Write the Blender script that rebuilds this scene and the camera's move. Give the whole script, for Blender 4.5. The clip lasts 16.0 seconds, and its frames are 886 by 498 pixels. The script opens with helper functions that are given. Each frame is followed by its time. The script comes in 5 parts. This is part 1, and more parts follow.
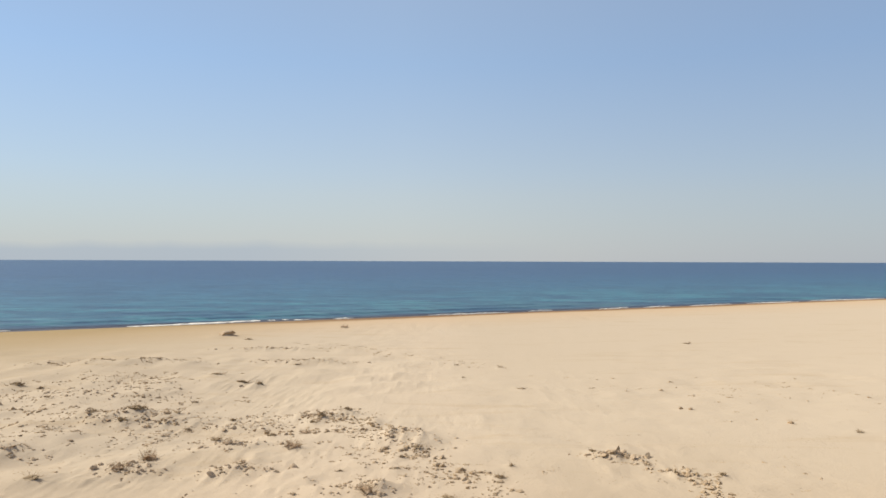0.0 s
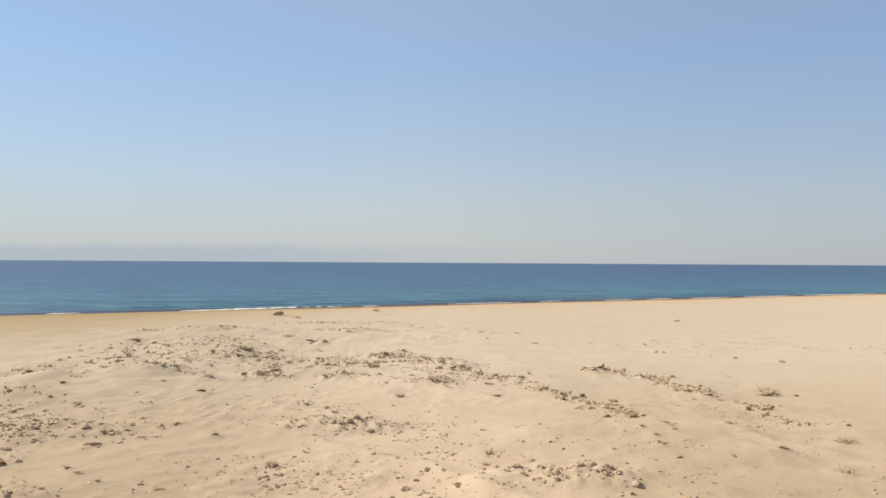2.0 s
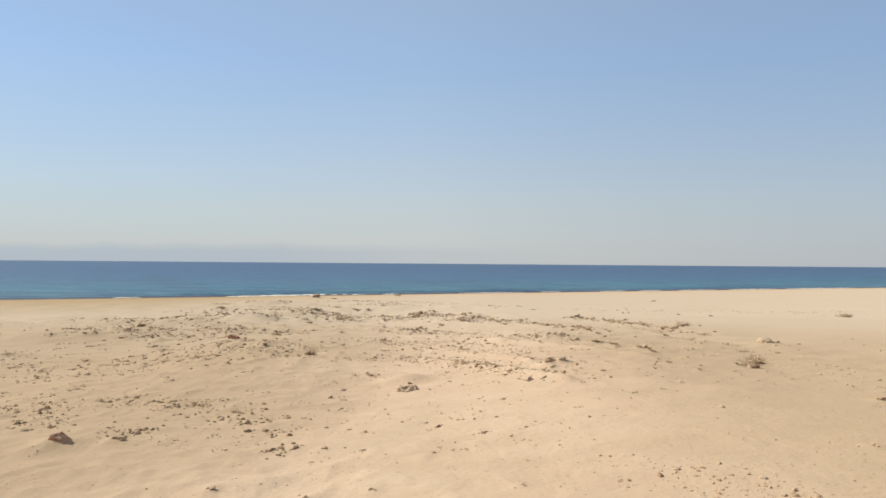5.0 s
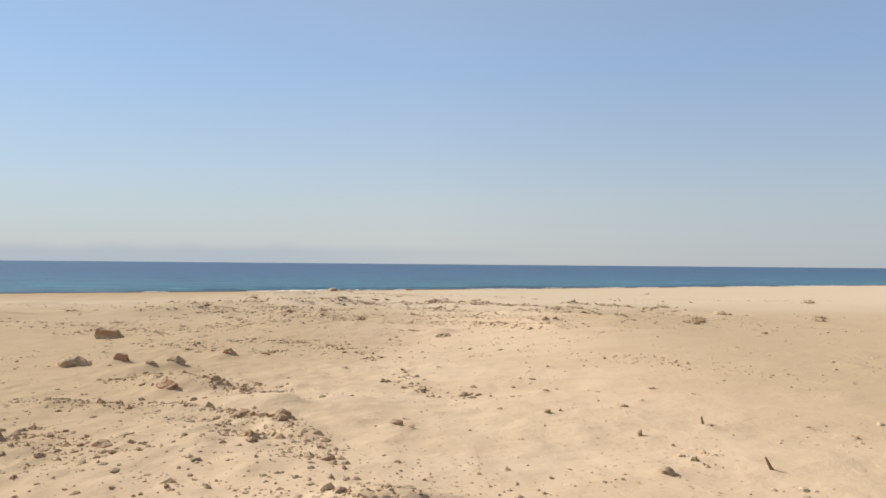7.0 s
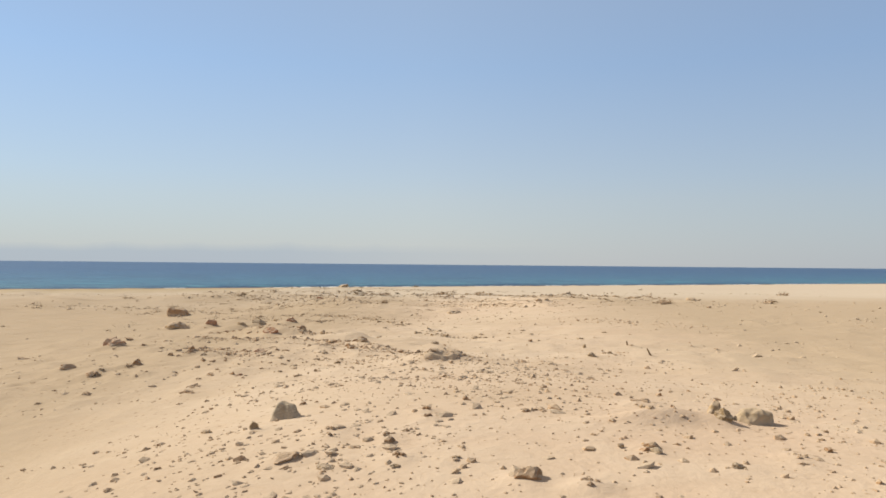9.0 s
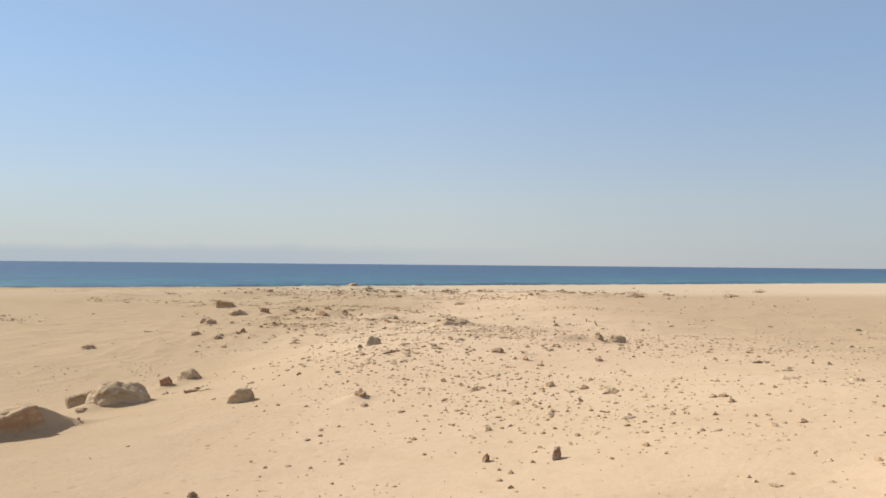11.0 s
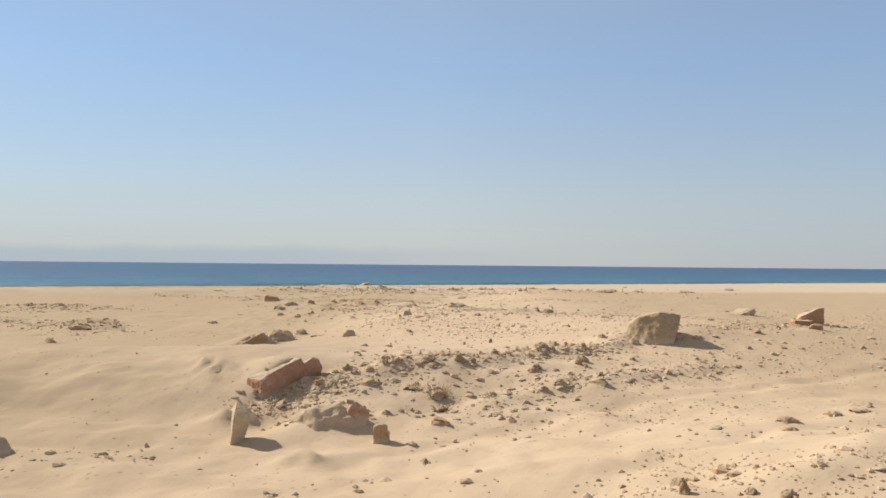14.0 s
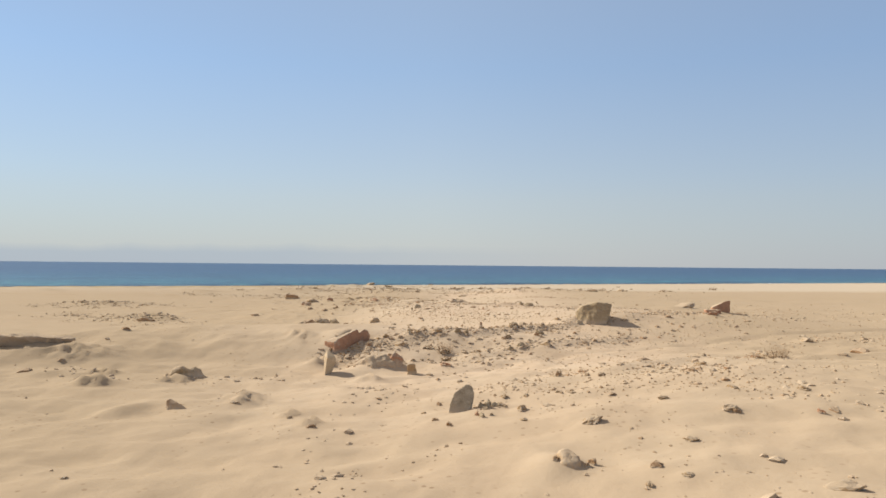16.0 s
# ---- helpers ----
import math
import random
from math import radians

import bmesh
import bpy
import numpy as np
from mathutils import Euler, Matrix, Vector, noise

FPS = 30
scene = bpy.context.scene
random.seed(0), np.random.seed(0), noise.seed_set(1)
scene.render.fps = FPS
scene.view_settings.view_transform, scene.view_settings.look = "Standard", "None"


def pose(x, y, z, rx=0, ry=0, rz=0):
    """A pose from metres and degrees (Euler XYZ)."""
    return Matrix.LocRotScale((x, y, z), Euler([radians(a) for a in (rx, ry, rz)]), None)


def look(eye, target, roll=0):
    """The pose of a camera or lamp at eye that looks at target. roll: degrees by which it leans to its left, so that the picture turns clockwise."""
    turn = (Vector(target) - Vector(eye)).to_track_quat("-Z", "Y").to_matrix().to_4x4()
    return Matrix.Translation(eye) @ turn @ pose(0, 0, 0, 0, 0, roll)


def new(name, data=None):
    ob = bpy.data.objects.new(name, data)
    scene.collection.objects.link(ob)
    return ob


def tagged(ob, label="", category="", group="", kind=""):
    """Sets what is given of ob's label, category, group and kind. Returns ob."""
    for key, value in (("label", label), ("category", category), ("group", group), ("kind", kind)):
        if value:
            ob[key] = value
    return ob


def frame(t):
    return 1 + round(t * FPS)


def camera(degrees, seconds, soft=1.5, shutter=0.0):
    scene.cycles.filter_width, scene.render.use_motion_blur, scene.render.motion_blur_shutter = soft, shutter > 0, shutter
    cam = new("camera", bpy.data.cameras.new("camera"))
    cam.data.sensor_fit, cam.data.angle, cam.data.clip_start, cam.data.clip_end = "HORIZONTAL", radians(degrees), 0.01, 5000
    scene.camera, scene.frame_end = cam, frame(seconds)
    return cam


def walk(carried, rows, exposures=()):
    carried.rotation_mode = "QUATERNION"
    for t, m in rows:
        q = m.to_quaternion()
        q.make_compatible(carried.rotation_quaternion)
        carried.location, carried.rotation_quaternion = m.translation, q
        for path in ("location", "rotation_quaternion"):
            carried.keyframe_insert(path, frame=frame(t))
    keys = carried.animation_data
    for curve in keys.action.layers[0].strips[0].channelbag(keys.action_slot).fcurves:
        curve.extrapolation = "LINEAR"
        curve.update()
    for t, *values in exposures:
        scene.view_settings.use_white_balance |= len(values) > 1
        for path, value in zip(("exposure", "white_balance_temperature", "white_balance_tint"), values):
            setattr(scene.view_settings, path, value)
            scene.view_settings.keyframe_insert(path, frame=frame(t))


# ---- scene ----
cam = camera(64.0, 16.0, 1.6)

# seconds, eye, tilt, lean, heading
PATH = [
    (0, 0.000, -0.000, 5.625, 90.897, -0.201, -0.001),
    (0.5, -0.448, -2.515, 5.304, 90.936, -0.244, 0.323),
    (1, -0.826, -5.013, 4.976, 90.975, -0.286, 0.583),
    (1.5, -1.086, -7.476, 4.640, 91.014, -0.329, 0.737),
    (2, -1.278, -9.887, 4.320, 91.033, -0.354, 0.825),
    (2.5, -1.461, -12.238, 4.039, 91.052, -0.380, 0.899),
    (3, -1.629, -14.554, 3.789, 91.072, -0.406, 0.964),
    (3.5, -1.770, -16.857, 3.554, 91.091, -0.431, 1.020),
    (4, -1.915, -19.127, 3.332, 91.104, -0.443, 1.073),
    (4.5, -2.092, -21.335, 3.121, 91.116, -0.454, 1.130),
    (5, -2.270, -23.464, 2.923, 91.128, -0.466, 1.192),
    (5.5, -2.417, -25.489, 2.740, 91.141, -0.477, 1.259),
    (6, -2.560, -27.322, 2.577, 91.153, -0.489, 1.326),
    (6.5, -2.725, -28.901, 2.435, 91.166, -0.500, 1.390),
    (7, -2.882, -30.325, 2.300, 91.178, -0.512, 1.448),
    (7.5, -2.993, -31.708, 2.160, 91.188, -0.516, 1.503),
    (8, -3.058, -33.091, 2.032, 91.197, -0.521, 1.557),
    (8.5, -3.091, -34.490, 1.933, 91.207, -0.525, 1.615),
    (9, -3.113, -35.909, 1.873, 91.217, -0.530, 1.672),
    (9.5, -3.142, -37.346, 1.851, 91.220, -0.530, 1.723),
    (10, -3.167, -38.778, 1.846, 91.224, -0.531, 1.768),
    (10.5, -3.174, -40.196, 1.837, 91.228, -0.531, 1.809),
    (11, -3.169, -41.659, 1.831, 91.231, -0.532, 1.863),
    (11.5, -3.160, -43.213, 1.838, 91.235, -0.532, 1.943),
    (12, -3.134, -44.783, 1.848, 91.238, -0.533, 2.040),
    (12.5, -3.082, -46.281, 1.852, 91.242, -0.533, 2.141),
    (13, -3.011, -47.692, 1.863, 91.244, -0.534, 2.230),
    (13.5, -2.934, -49.025, 1.893, 91.246, -0.535, 2.297),
    (14, -2.866, -50.331, 1.934, 91.249, -0.535, 2.347),
    (14.5, -2.817, -51.658, 1.973, 91.251, -0.536, 2.390),
    (15, -2.778, -53.003, 2.004, 91.253, -0.536, 2.427),
    (15.5, -2.740, -54.351, 2.027, 91.256, -0.537, 2.460),
    (16, -2.700, -55.700, 2.045, 91.258, -0.537, 2.490),
]
scene.view_settings.exposure = 0.45
walk(cam, [(t, pose(*p)) for t, *p in PATH])

# ---- light ----
SUN_AZ, SUN_EL = 68.0, 37.0      # degrees to the left of straight ahead, above the horizon
world = bpy.data.worlds.new("world")
scene.world = world
world.use_nodes = True
wn, wl = world.node_tree.nodes, world.node_tree.links
sky = wn.new("ShaderNodeTexSky")
sky.sky_type = "NISHITA"
sky.sun_disc = False
sky.sun_elevation = radians(SUN_EL)
sky.sun_rotation = radians(-SUN_AZ)
sky.altitude = 0
sky.air_density = 1.0
sky.dust_density = 0.25
sky.ozone_density = 3.0
wn["Background"].inputs["Strength"].default_value = 0.1
# pale haze all round, thickest at the horizon and in the unseen upper sky
ways, split = wn.new("ShaderNodeTexCoord"), wn.new("ShaderNodeSeparateXYZ")
wl.new(ways.outputs["Generated"], split.inputs[0])
thick = wn.new("ShaderNodeValToRGB")
stops = thick.color_ramp.elements
for el, (pos, k) in zip((stops[0], stops.new(0.12), stops.new(0.26), stops.new(0.42), stops[-1]), ((0.0, 0.92), (0.12, 0.70), (0.26, 0.58), (0.42, 0.66), (0.7, 0.92))):
    el.position, el.color = pos, (k, k, k, 1)
wl.new(split.outputs["Z"], thick.inputs[0])
hazy = wn.new("ShaderNodeMix")
hazy.data_type = "RGBA"
wl.new(thick.outputs[0], hazy.inputs[0])
blue = wn.new("ShaderNodeMix")
blue.data_type, blue.blend_type = "RGBA", "MULTIPLY"
blue.inputs[0].default_value = 1.0
wl.new(sky.outputs[0], blue.inputs[6])
blue.inputs[7].default_value = (0.85, 1.015, 1.10, 1)
wl.new(blue.outputs[2], hazy.inputs[6])
# blue-grey low down; the unseen upper sky tinted warm to warm the shadows
height_tint = wn.new("ShaderNodeValToRGB")
ends = height_tint.color_ramp.elements
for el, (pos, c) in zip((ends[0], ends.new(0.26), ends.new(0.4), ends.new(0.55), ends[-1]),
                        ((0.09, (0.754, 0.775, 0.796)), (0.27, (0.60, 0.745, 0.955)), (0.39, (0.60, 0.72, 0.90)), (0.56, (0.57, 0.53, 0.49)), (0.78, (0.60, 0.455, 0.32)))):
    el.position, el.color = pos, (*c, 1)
wl.new(split.outputs["Z"], height_tint.inputs[0])
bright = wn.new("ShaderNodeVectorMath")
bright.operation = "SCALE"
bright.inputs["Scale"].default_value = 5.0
wl.new(height_tint.outputs[0], bright.inputs[0])
# haze bluer to the right; lens vignette put into its tint, brightest ahead
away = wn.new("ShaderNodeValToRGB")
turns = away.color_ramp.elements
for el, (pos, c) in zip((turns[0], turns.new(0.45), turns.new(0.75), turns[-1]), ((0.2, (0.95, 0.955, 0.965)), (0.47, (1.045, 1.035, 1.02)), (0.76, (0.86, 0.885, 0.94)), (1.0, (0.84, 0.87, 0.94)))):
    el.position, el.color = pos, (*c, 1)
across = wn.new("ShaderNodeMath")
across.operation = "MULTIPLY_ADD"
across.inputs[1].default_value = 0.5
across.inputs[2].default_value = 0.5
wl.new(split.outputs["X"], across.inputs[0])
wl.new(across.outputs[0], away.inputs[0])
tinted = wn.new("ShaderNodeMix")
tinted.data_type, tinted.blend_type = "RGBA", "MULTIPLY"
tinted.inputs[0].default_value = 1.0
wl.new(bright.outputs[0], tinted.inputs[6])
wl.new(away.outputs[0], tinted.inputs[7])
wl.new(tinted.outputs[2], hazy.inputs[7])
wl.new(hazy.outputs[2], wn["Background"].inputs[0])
sun = new("sun", bpy.data.lights.new("sun", "SUN"))
sun.data.energy = 5.0
sun.data.angle = radians(1.4)
sun.data.color = (1.0, 0.885, 0.705)
sa, se = radians(SUN_AZ), radians(SUN_EL)
sun.matrix_world = look((-60 * math.sin(sa) * math.cos(se), 60 * math.cos(sa) * math.cos(se), 60 * math.sin(se)), (0, 0, 0))


# ---- materials ----
class Nodes:
    """A small wrapper to write node materials briefly."""

    def __init__(self, name):
        self.mat = bpy.data.materials.new(name)
        self.mat.use_nodes = True
        self.tree = self.mat.node_tree
        self.bsdf = self.tree.nodes["Principled BSDF"]
        self.out = self.tree.nodes["Material Output"]

    def node(self, kind, **settings):
        n = self.tree.nodes.new(kind)
        for key, value in settings.items():
            setattr(n, key, value)
        return n

    def link(self, a, b):
        self.tree.links.new(a, b)

    def put(self, socket, value):
        if hasattr(value, "is_output"):
            self.link(value, socket)
        else:
            socket.default_value = value

    def place(self, scale=(1, 1, 1), turn=0.0):
        g = self.node("ShaderNodeNewGeometry")
        m = self.node("ShaderNodeMapping")
        m.inputs["Scale"].default_value = scale
        m.inputs["Rotation"].default_value = (0, 0, radians(turn))
        self.link(g.outputs["Position"], m.inputs["Vector"])
        return m.outputs[0]

    def own(self):
        return self.node("ShaderNodeTexCoord").outputs["Object"]

    def noise(self, at, scale, detail=4.0, rough=0.55, warp=0.0):
        n = self.node("ShaderNodeTexNoise")
        self.link(at, n.inputs["Vector"])
        n.inputs["Scale"].default_value = scale
        n.inputs["Detail"].default_value = detail
        n.inputs["Roughness"].default_value = rough
        n.inputs["Distortion"].default_value = warp
        return n.outputs["Fac"]

    def ramp(self, fac, *stops):
        r = self.node("ShaderNodeValToRGB")
        e = r.color_ramp.elements
        while len(e) < len(stops):
            e.new(0.5)
        for el, (pos, col) in zip(e, stops):
            el.position = pos
            el.color = (col, col, col, 1) if isinstance(col, (int, float)) else (*col, 1)
        self.link(fac, r.inputs[0])
        return r.outputs[0]

    def math(self, op, a, b=0.0, clamp=False):
        n = self.node("ShaderNodeMath", operation=op, use_clamp=clamp)
        self.put(n.inputs[0], a)
        self.put(n.inputs[1], b)
        return n.outputs[0]

    def mix(self, fac, a, b, blend="MIX"):
        n = self.node("ShaderNodeMix", data_type="RGBA", blend_type=blend)
        self.put(n.inputs[0], fac)
        for sock, v in ((n.inputs[6], a), (n.inputs[7], b)):
            self.put(sock, (*v, 1) if isinstance(v, tuple) else v)
        return n.outputs[2]

    def bump(self, height, strength, distance, below=None):
        n = self.node("ShaderNodeBump")
        n.inputs["Strength"].default_value = strength
        n.inputs["Distance"].default_value = distance
        self.link(height, n.inputs["Height"])
        if below is not None:
            self.link(below, n.inputs["Normal"])
        return n.outputs[0]

    def shore(self):
        """Metres inland from the water's edge (negative: out to sea)."""
        g = self.node("ShaderNodeNewGeometry")
        d = self.node("ShaderNodeVectorMath", operation="DOT_PRODUCT")
        self.link(g.outputs["Position"], d.inputs[0])
        d.inputs[1].default_value = (SHORE_B * SHORE_C, -SHORE_C, 0)
        return self.math("ADD", d.outputs["Value"], SHORE_A * SHORE_C)

    def done(self, colour, rough=0.9, normal=None, specular=0.3, diffuse=0.0):
        self.put(self.bsdf.inputs["Base Color"], (*colour, 1) if isinstance(colour, tuple) else colour)
        self.put(self.bsdf.inputs["Roughness"], rough)
        self.bsdf.inputs["Diffuse Roughness"].default_value = diffuse
        self.bsdf.inputs["Specular IOR Level"].default_value = specular
        if normal is not None:
            self.link(normal, self.bsdf.inputs["Normal"])
        return self.mat


# water's edge: y = SHORE_A + SHORE_B * x
SHORE_A, SHORE_B, SEA_Z = 105.7, 0.53, -2.59
SHORE_C = 1 / math.sqrt(1 + SHORE_B * SHORE_B)

SAND = (0.492, 0.408, 0.316)
SAND_PINK = (0.505, 0.402, 0.312)
SAND_PALE = (0.54, 0.458, 0.368)


def sand_material():
    n = Nodes("sand")
    at = n.place()
    broad = n.noise(at, 0.11, 3, 0.5)
    mid = n.noise(at, 0.9, 5, 0.6, 0.6)
    fine = n.noise(at, 9.0, 6, 0.65)
    grain = n.noise(at, 70.0, 3, 0.7)
    col = n.mix(n.ramp(broad, (0.35, 0.0), (0.65, 1.0)), SAND, SAND_PINK)
    col = n.mix(n.ramp(mid, (0.42, 0.0), (0.75, 0.8)), col, SAND_PALE)
    col = n.mix(n.ramp(fine, (0.30, 0.38), (0.50, 0.0)), col, (0.41, 0.315, 0.23))
    col = n.mix(n.math("MULTIPLY", grain, 0.22), col, (0.39, 0.30, 0.22))
    # soft brownish drifts, drawn out by the wind
    drift = n.noise(n.place((0.45, 1.0, 1.0), 28.0), 0.55, 4, 0.5, 0.7)
    col = n.mix(n.ramp(drift, (0.50, 0.0), (0.70, 0.42)), col, (0.405, 0.32, 0.235))
    # greyer sand on the left; lens vignette to both sides put into the colour
    g = n.node("ShaderNodeNewGeometry")
    sx = n.node("ShaderNodeSeparateXYZ")
    n.link(g.outputs["Position"], sx.inputs[0])
    side = n.math("ADD", n.math("DIVIDE", sx.outputs["X"], -15.0), n.math("MULTIPLY", n.math("SUBTRACT", broad, 0.5), 0.8))
    near_sea = n.math("ADD", n.math("DIVIDE", n.math("ADD", sx.outputs["Y"], 0.0), 45.0), n.math("MULTIPLY", n.math("SUBTRACT", broad, 0.5), 0.35))
    col = n.mix(n.ramp(side, (0.28, 0.0), (0.56, 0.9)), col, (0.385, 0.31, 0.224))
    # the right-hand side of that vignette, again as sand colour
    other = n.math("ADD", n.math("DIVIDE", sx.outputs["X"], 10.0), n.math("MULTIPLY", n.math("SUBTRACT", mid, 0.5), 0.5))
    col = n.mix(n.ramp(other, (-0.03, 0.0), (0.38, 0.95)), col, (0.383, 0.31, 0.227))
    col = n.mix(n.ramp(near_sea, (0.0, 0.0), (0.6, 0.8)), col, (0.492, 0.437, 0.366))
    # mostly lens vignette at the inland end, put into the sand colour
    end_dim = n.math("ADD", n.math("DIVIDE", n.math("ADD", sx.outputs["Y"], 43.0), -6.0), n.math("MULTIPLY", n.math("SUBTRACT", broad, 0.5), 0.5))
    col = n.mix(n.ramp(end_dim, (0.0, 0.0), (1.0, 0.55)), col, (0.385, 0.312, 0.228))
    # streaks of brown litter and crust running along the beach
    streak = n.noise(n.place((0.22, 1.0, 1.0), -20.0), 0.55, 5, 0.65, 0.8)
    where = n.ramp(n.math("ADD", n.math("DIVIDE", sx.outputs["Y"], 40.0), n.math("DIVIDE", sx.outputs["X"], -60.0)), (0.0, 0.15), (0.45, 1.0))
    col = n.mix(n.math("MULTIPLY", n.ramp(streak, (0.54, 0.0), (0.70, 0.28)), where), col, (0.36, 0.265, 0.155))
    # scattered dark grit
    v = n.node("ShaderNodeTexVoronoi", feature="F1")
    n.link(at, v.inputs["Vector"])
    v.inputs["Scale"].default_value = 7.0
    v.inputs["Randomness"].default_value = 1.0
    patch = n.ramp(n.noise(at, 0.5, 4, 0.6), (0.46, 0.0), (0.62, 1.0))
    grit = n.math("MULTIPLY", n.ramp(v.outputs["Distance"], (0.10, 0.75), (0.20, 0.0)), patch)
    col = n.mix(grit, col, (0.24, 0.17, 0.11))
    # orange, damp and wet sand towards the water
    d = n.math("ADD", n.shore(), n.math("MULTIPLY", n.noise(at, 0.08, 4, 0.6), 10.0))
    k = n.math("DIVIDE", d, 60.0)
    col = n.mix(n.ramp(k, (0.10, 0.75), (0.55, 0.0)), col, (0.47, 0.34, 0.215))
    col = n.mix(n.ramp(k, (0.12, 0.95), (0.20, 0.0)), col, (0.20, 0.125, 0.07))
    # a yellow-brown stretch of beach along the far shore
    far = n.math("MULTIPLY", n.ramp(n.math("DIVIDE", d, 70.0), (0.15, 1.0), (0.9, 0.0)), n.ramp(n.math("DIVIDE", sx.outputs["X"], -50.0), (0.25, 0.0), (0.75, 1.0)))
    col = n.mix(far, col, (0.335, 0.26, 0.15))
    # trampled inland, blown smooth beside the track
    worn = n.ramp(n.math("ADD", n.math("DIVIDE", sx.outputs["Y"], 20.0), n.math("ADD", 2.0, n.math("MULTIPLY", n.math("SUBTRACT", broad, 0.5), 0.8))), (0.05, 0.5), (0.55, 1.0))
    bump = n.bump(n.math("MULTIPLY", mid, worn), 0.4, 0.10)
    bump = n.bump(n.math("MULTIPLY", fine, worn), 0.45, 0.03, bump)
    bump = n.bump(grain, 0.35, 0.006, bump)
    return n.done(col, 0.93, bump, 0.08, 0.2)


def stone_material(name, dark, pale, dust, scale=9.0, foot_z=0.0):
    """Rough stone with sand lying on its upper faces."""
    n = Nodes(name)
    at = n.own()
    big = n.noise(at, scale, 5, 0.6, 0.8)
    small = n.noise(at, scale * 6, 5, 0.65)
    col = n.mix(n.ramp(big, (0.3, 0.0), (0.7, 1.0)), dark, pale)
    col = n.mix(n.ramp(small, (0.35, 0.55), (0.55, 0.0)), col, tuple(c * 0.7 for c in dark))
    info = n.node("ShaderNodeObjectInfo")
    col = n.mix(n.math("MULTIPLY", info.outputs["Random"], 0.45), col, tuple(0.5 * (a + b) for a, b in zip(pale, SAND)))
    g = n.node("ShaderNodeNewGeometry")
    s = n.node("ShaderNodeSeparateXYZ")
    n.link(g.outputs["Normal"], s.inputs[0])
    up = n.math("ADD", s.outputs["Z"], n.math("MULTIPLY", n.math("SUBTRACT", big, 0.5), 0.5))
    col = n.mix(n.math("MULTIPLY", n.ramp(up, (0.3, 0.0), (0.7, 1.0)), dust), col, SAND)
    low = n.node("ShaderNodeSeparateXYZ")
    n.link(at, low.inputs[0])
    foot = n.math("ADD", n.math("SUBTRACT", low.outputs["Z"], foot_z), n.math("MULTIPLY", n.math("SUBTRACT", big, 0.5), 0.16))
    col = n.mix(n.ramp(foot, (0.0, 0.85), (0.09, 0.0)), col, SAND)
    bump = n.bump(big, 0.6, 0.03)
    bump = n.bump(small, 0.6, 0.008, bump)
    return n.done(col, 0.92, bump, 0.12, 0.3)


def grit_material(name, dark, pale):
    """For joined small stones: each its own tone."""
    n = Nodes(name)
    g = n.node("ShaderNodeNewGeometry")
    col = n.mix(g.outputs["Random Per Island"], dark, pale)
    spots = n.noise(n.place(), 60.0, 4, 0.6)
    s = n.node("ShaderNodeSeparateXYZ")
    n.link(g.outputs["Normal"], s.inputs[0])
    col = n.mix(n.ramp(s.outputs["Z"], (0.15, 0.0), (0.75, 0.85)), col, SAND)
    col = n.mix(n.ramp(spots, (0.35, 0.45), (0.6, 0.0)), col, tuple(c * 0.75 for c in dark))
    return n.done(col, 0.95, n.bump(spots, 0.7, 0.012), 0.06, 0.3)


def twig_material(name, a, b):
    n = Nodes(name)
    col = n.mix(n.noise(n.own(), 14.0, 4, 0.6), a, b)
    return n.done(col, 0.9, None, 0.15)


def sea_material():
    n = Nodes("sea_water")
    d = n.math("MULTIPLY", n.shore(), -1.0)
    turn = math.degrees(math.atan(SHORE_B))
    long = n.place((0.35, 1.0, 1.0), -turn)
    swell = n.noise(long, 0.10, 4, 0.55, 0.4)
    chop = n.noise(long, 0.75, 5, 0.6, 0.3)
    ripple = n.noise(long, 0.28, 4, 0.6, 0.5)
    patches = n.noise(n.place((0.25, 1.0, 1.0), -turn), 0.035, 4, 0.6)
    off = n.math("ADD", d, n.math("MULTIPLY", n.math("SUBTRACT", patches, 0.5), 90.0))
    k = n.math("DIVIDE", off, 400.0, True)
    col = n.ramp(k, (0.0, (0.07, 0.165, 0.205)), (0.07, (0.046, 0.19, 0.262)), (0.22, (0.030, 0.128, 0.24)), (0.6, (0.020, 0.080, 0.21)), (1.0, (0.018, 0.066, 0.19)))
    # wave shading put into the colour: dark troughs, paler crests
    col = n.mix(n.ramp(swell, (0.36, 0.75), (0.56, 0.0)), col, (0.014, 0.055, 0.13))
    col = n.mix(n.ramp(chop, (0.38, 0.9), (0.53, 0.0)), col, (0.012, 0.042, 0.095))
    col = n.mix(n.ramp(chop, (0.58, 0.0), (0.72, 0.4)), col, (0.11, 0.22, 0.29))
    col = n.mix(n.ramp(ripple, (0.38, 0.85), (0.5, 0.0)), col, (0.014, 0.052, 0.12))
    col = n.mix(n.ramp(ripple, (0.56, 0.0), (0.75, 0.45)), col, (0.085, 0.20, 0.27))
    # shadow of the small shore waves put into the colour as a dark band
    edge = n.math("ADD", n.math("DIVIDE", d, 10.0), n.math("MULTIPLY", n.math("SUBTRACT", patches, 0.5), 0.7))
    col = n.mix(n.ramp(edge, (0.15, 0.85), (0.62, 0.0)), col, (0.022, 0.035, 0.07))
    col = n.mix(n.ramp(n.math("DIVIDE", d, 10.0), (0.0, 0.9), (0.22, 0.0)), col, (0.085, 0.062, 0.05))
    bump = n.bump(swell, 0.5, 1.2)
    bump = n.bump(chop, 0.6, 0.35, bump)
    return n.done(col, 0.35, bump, 0.12)


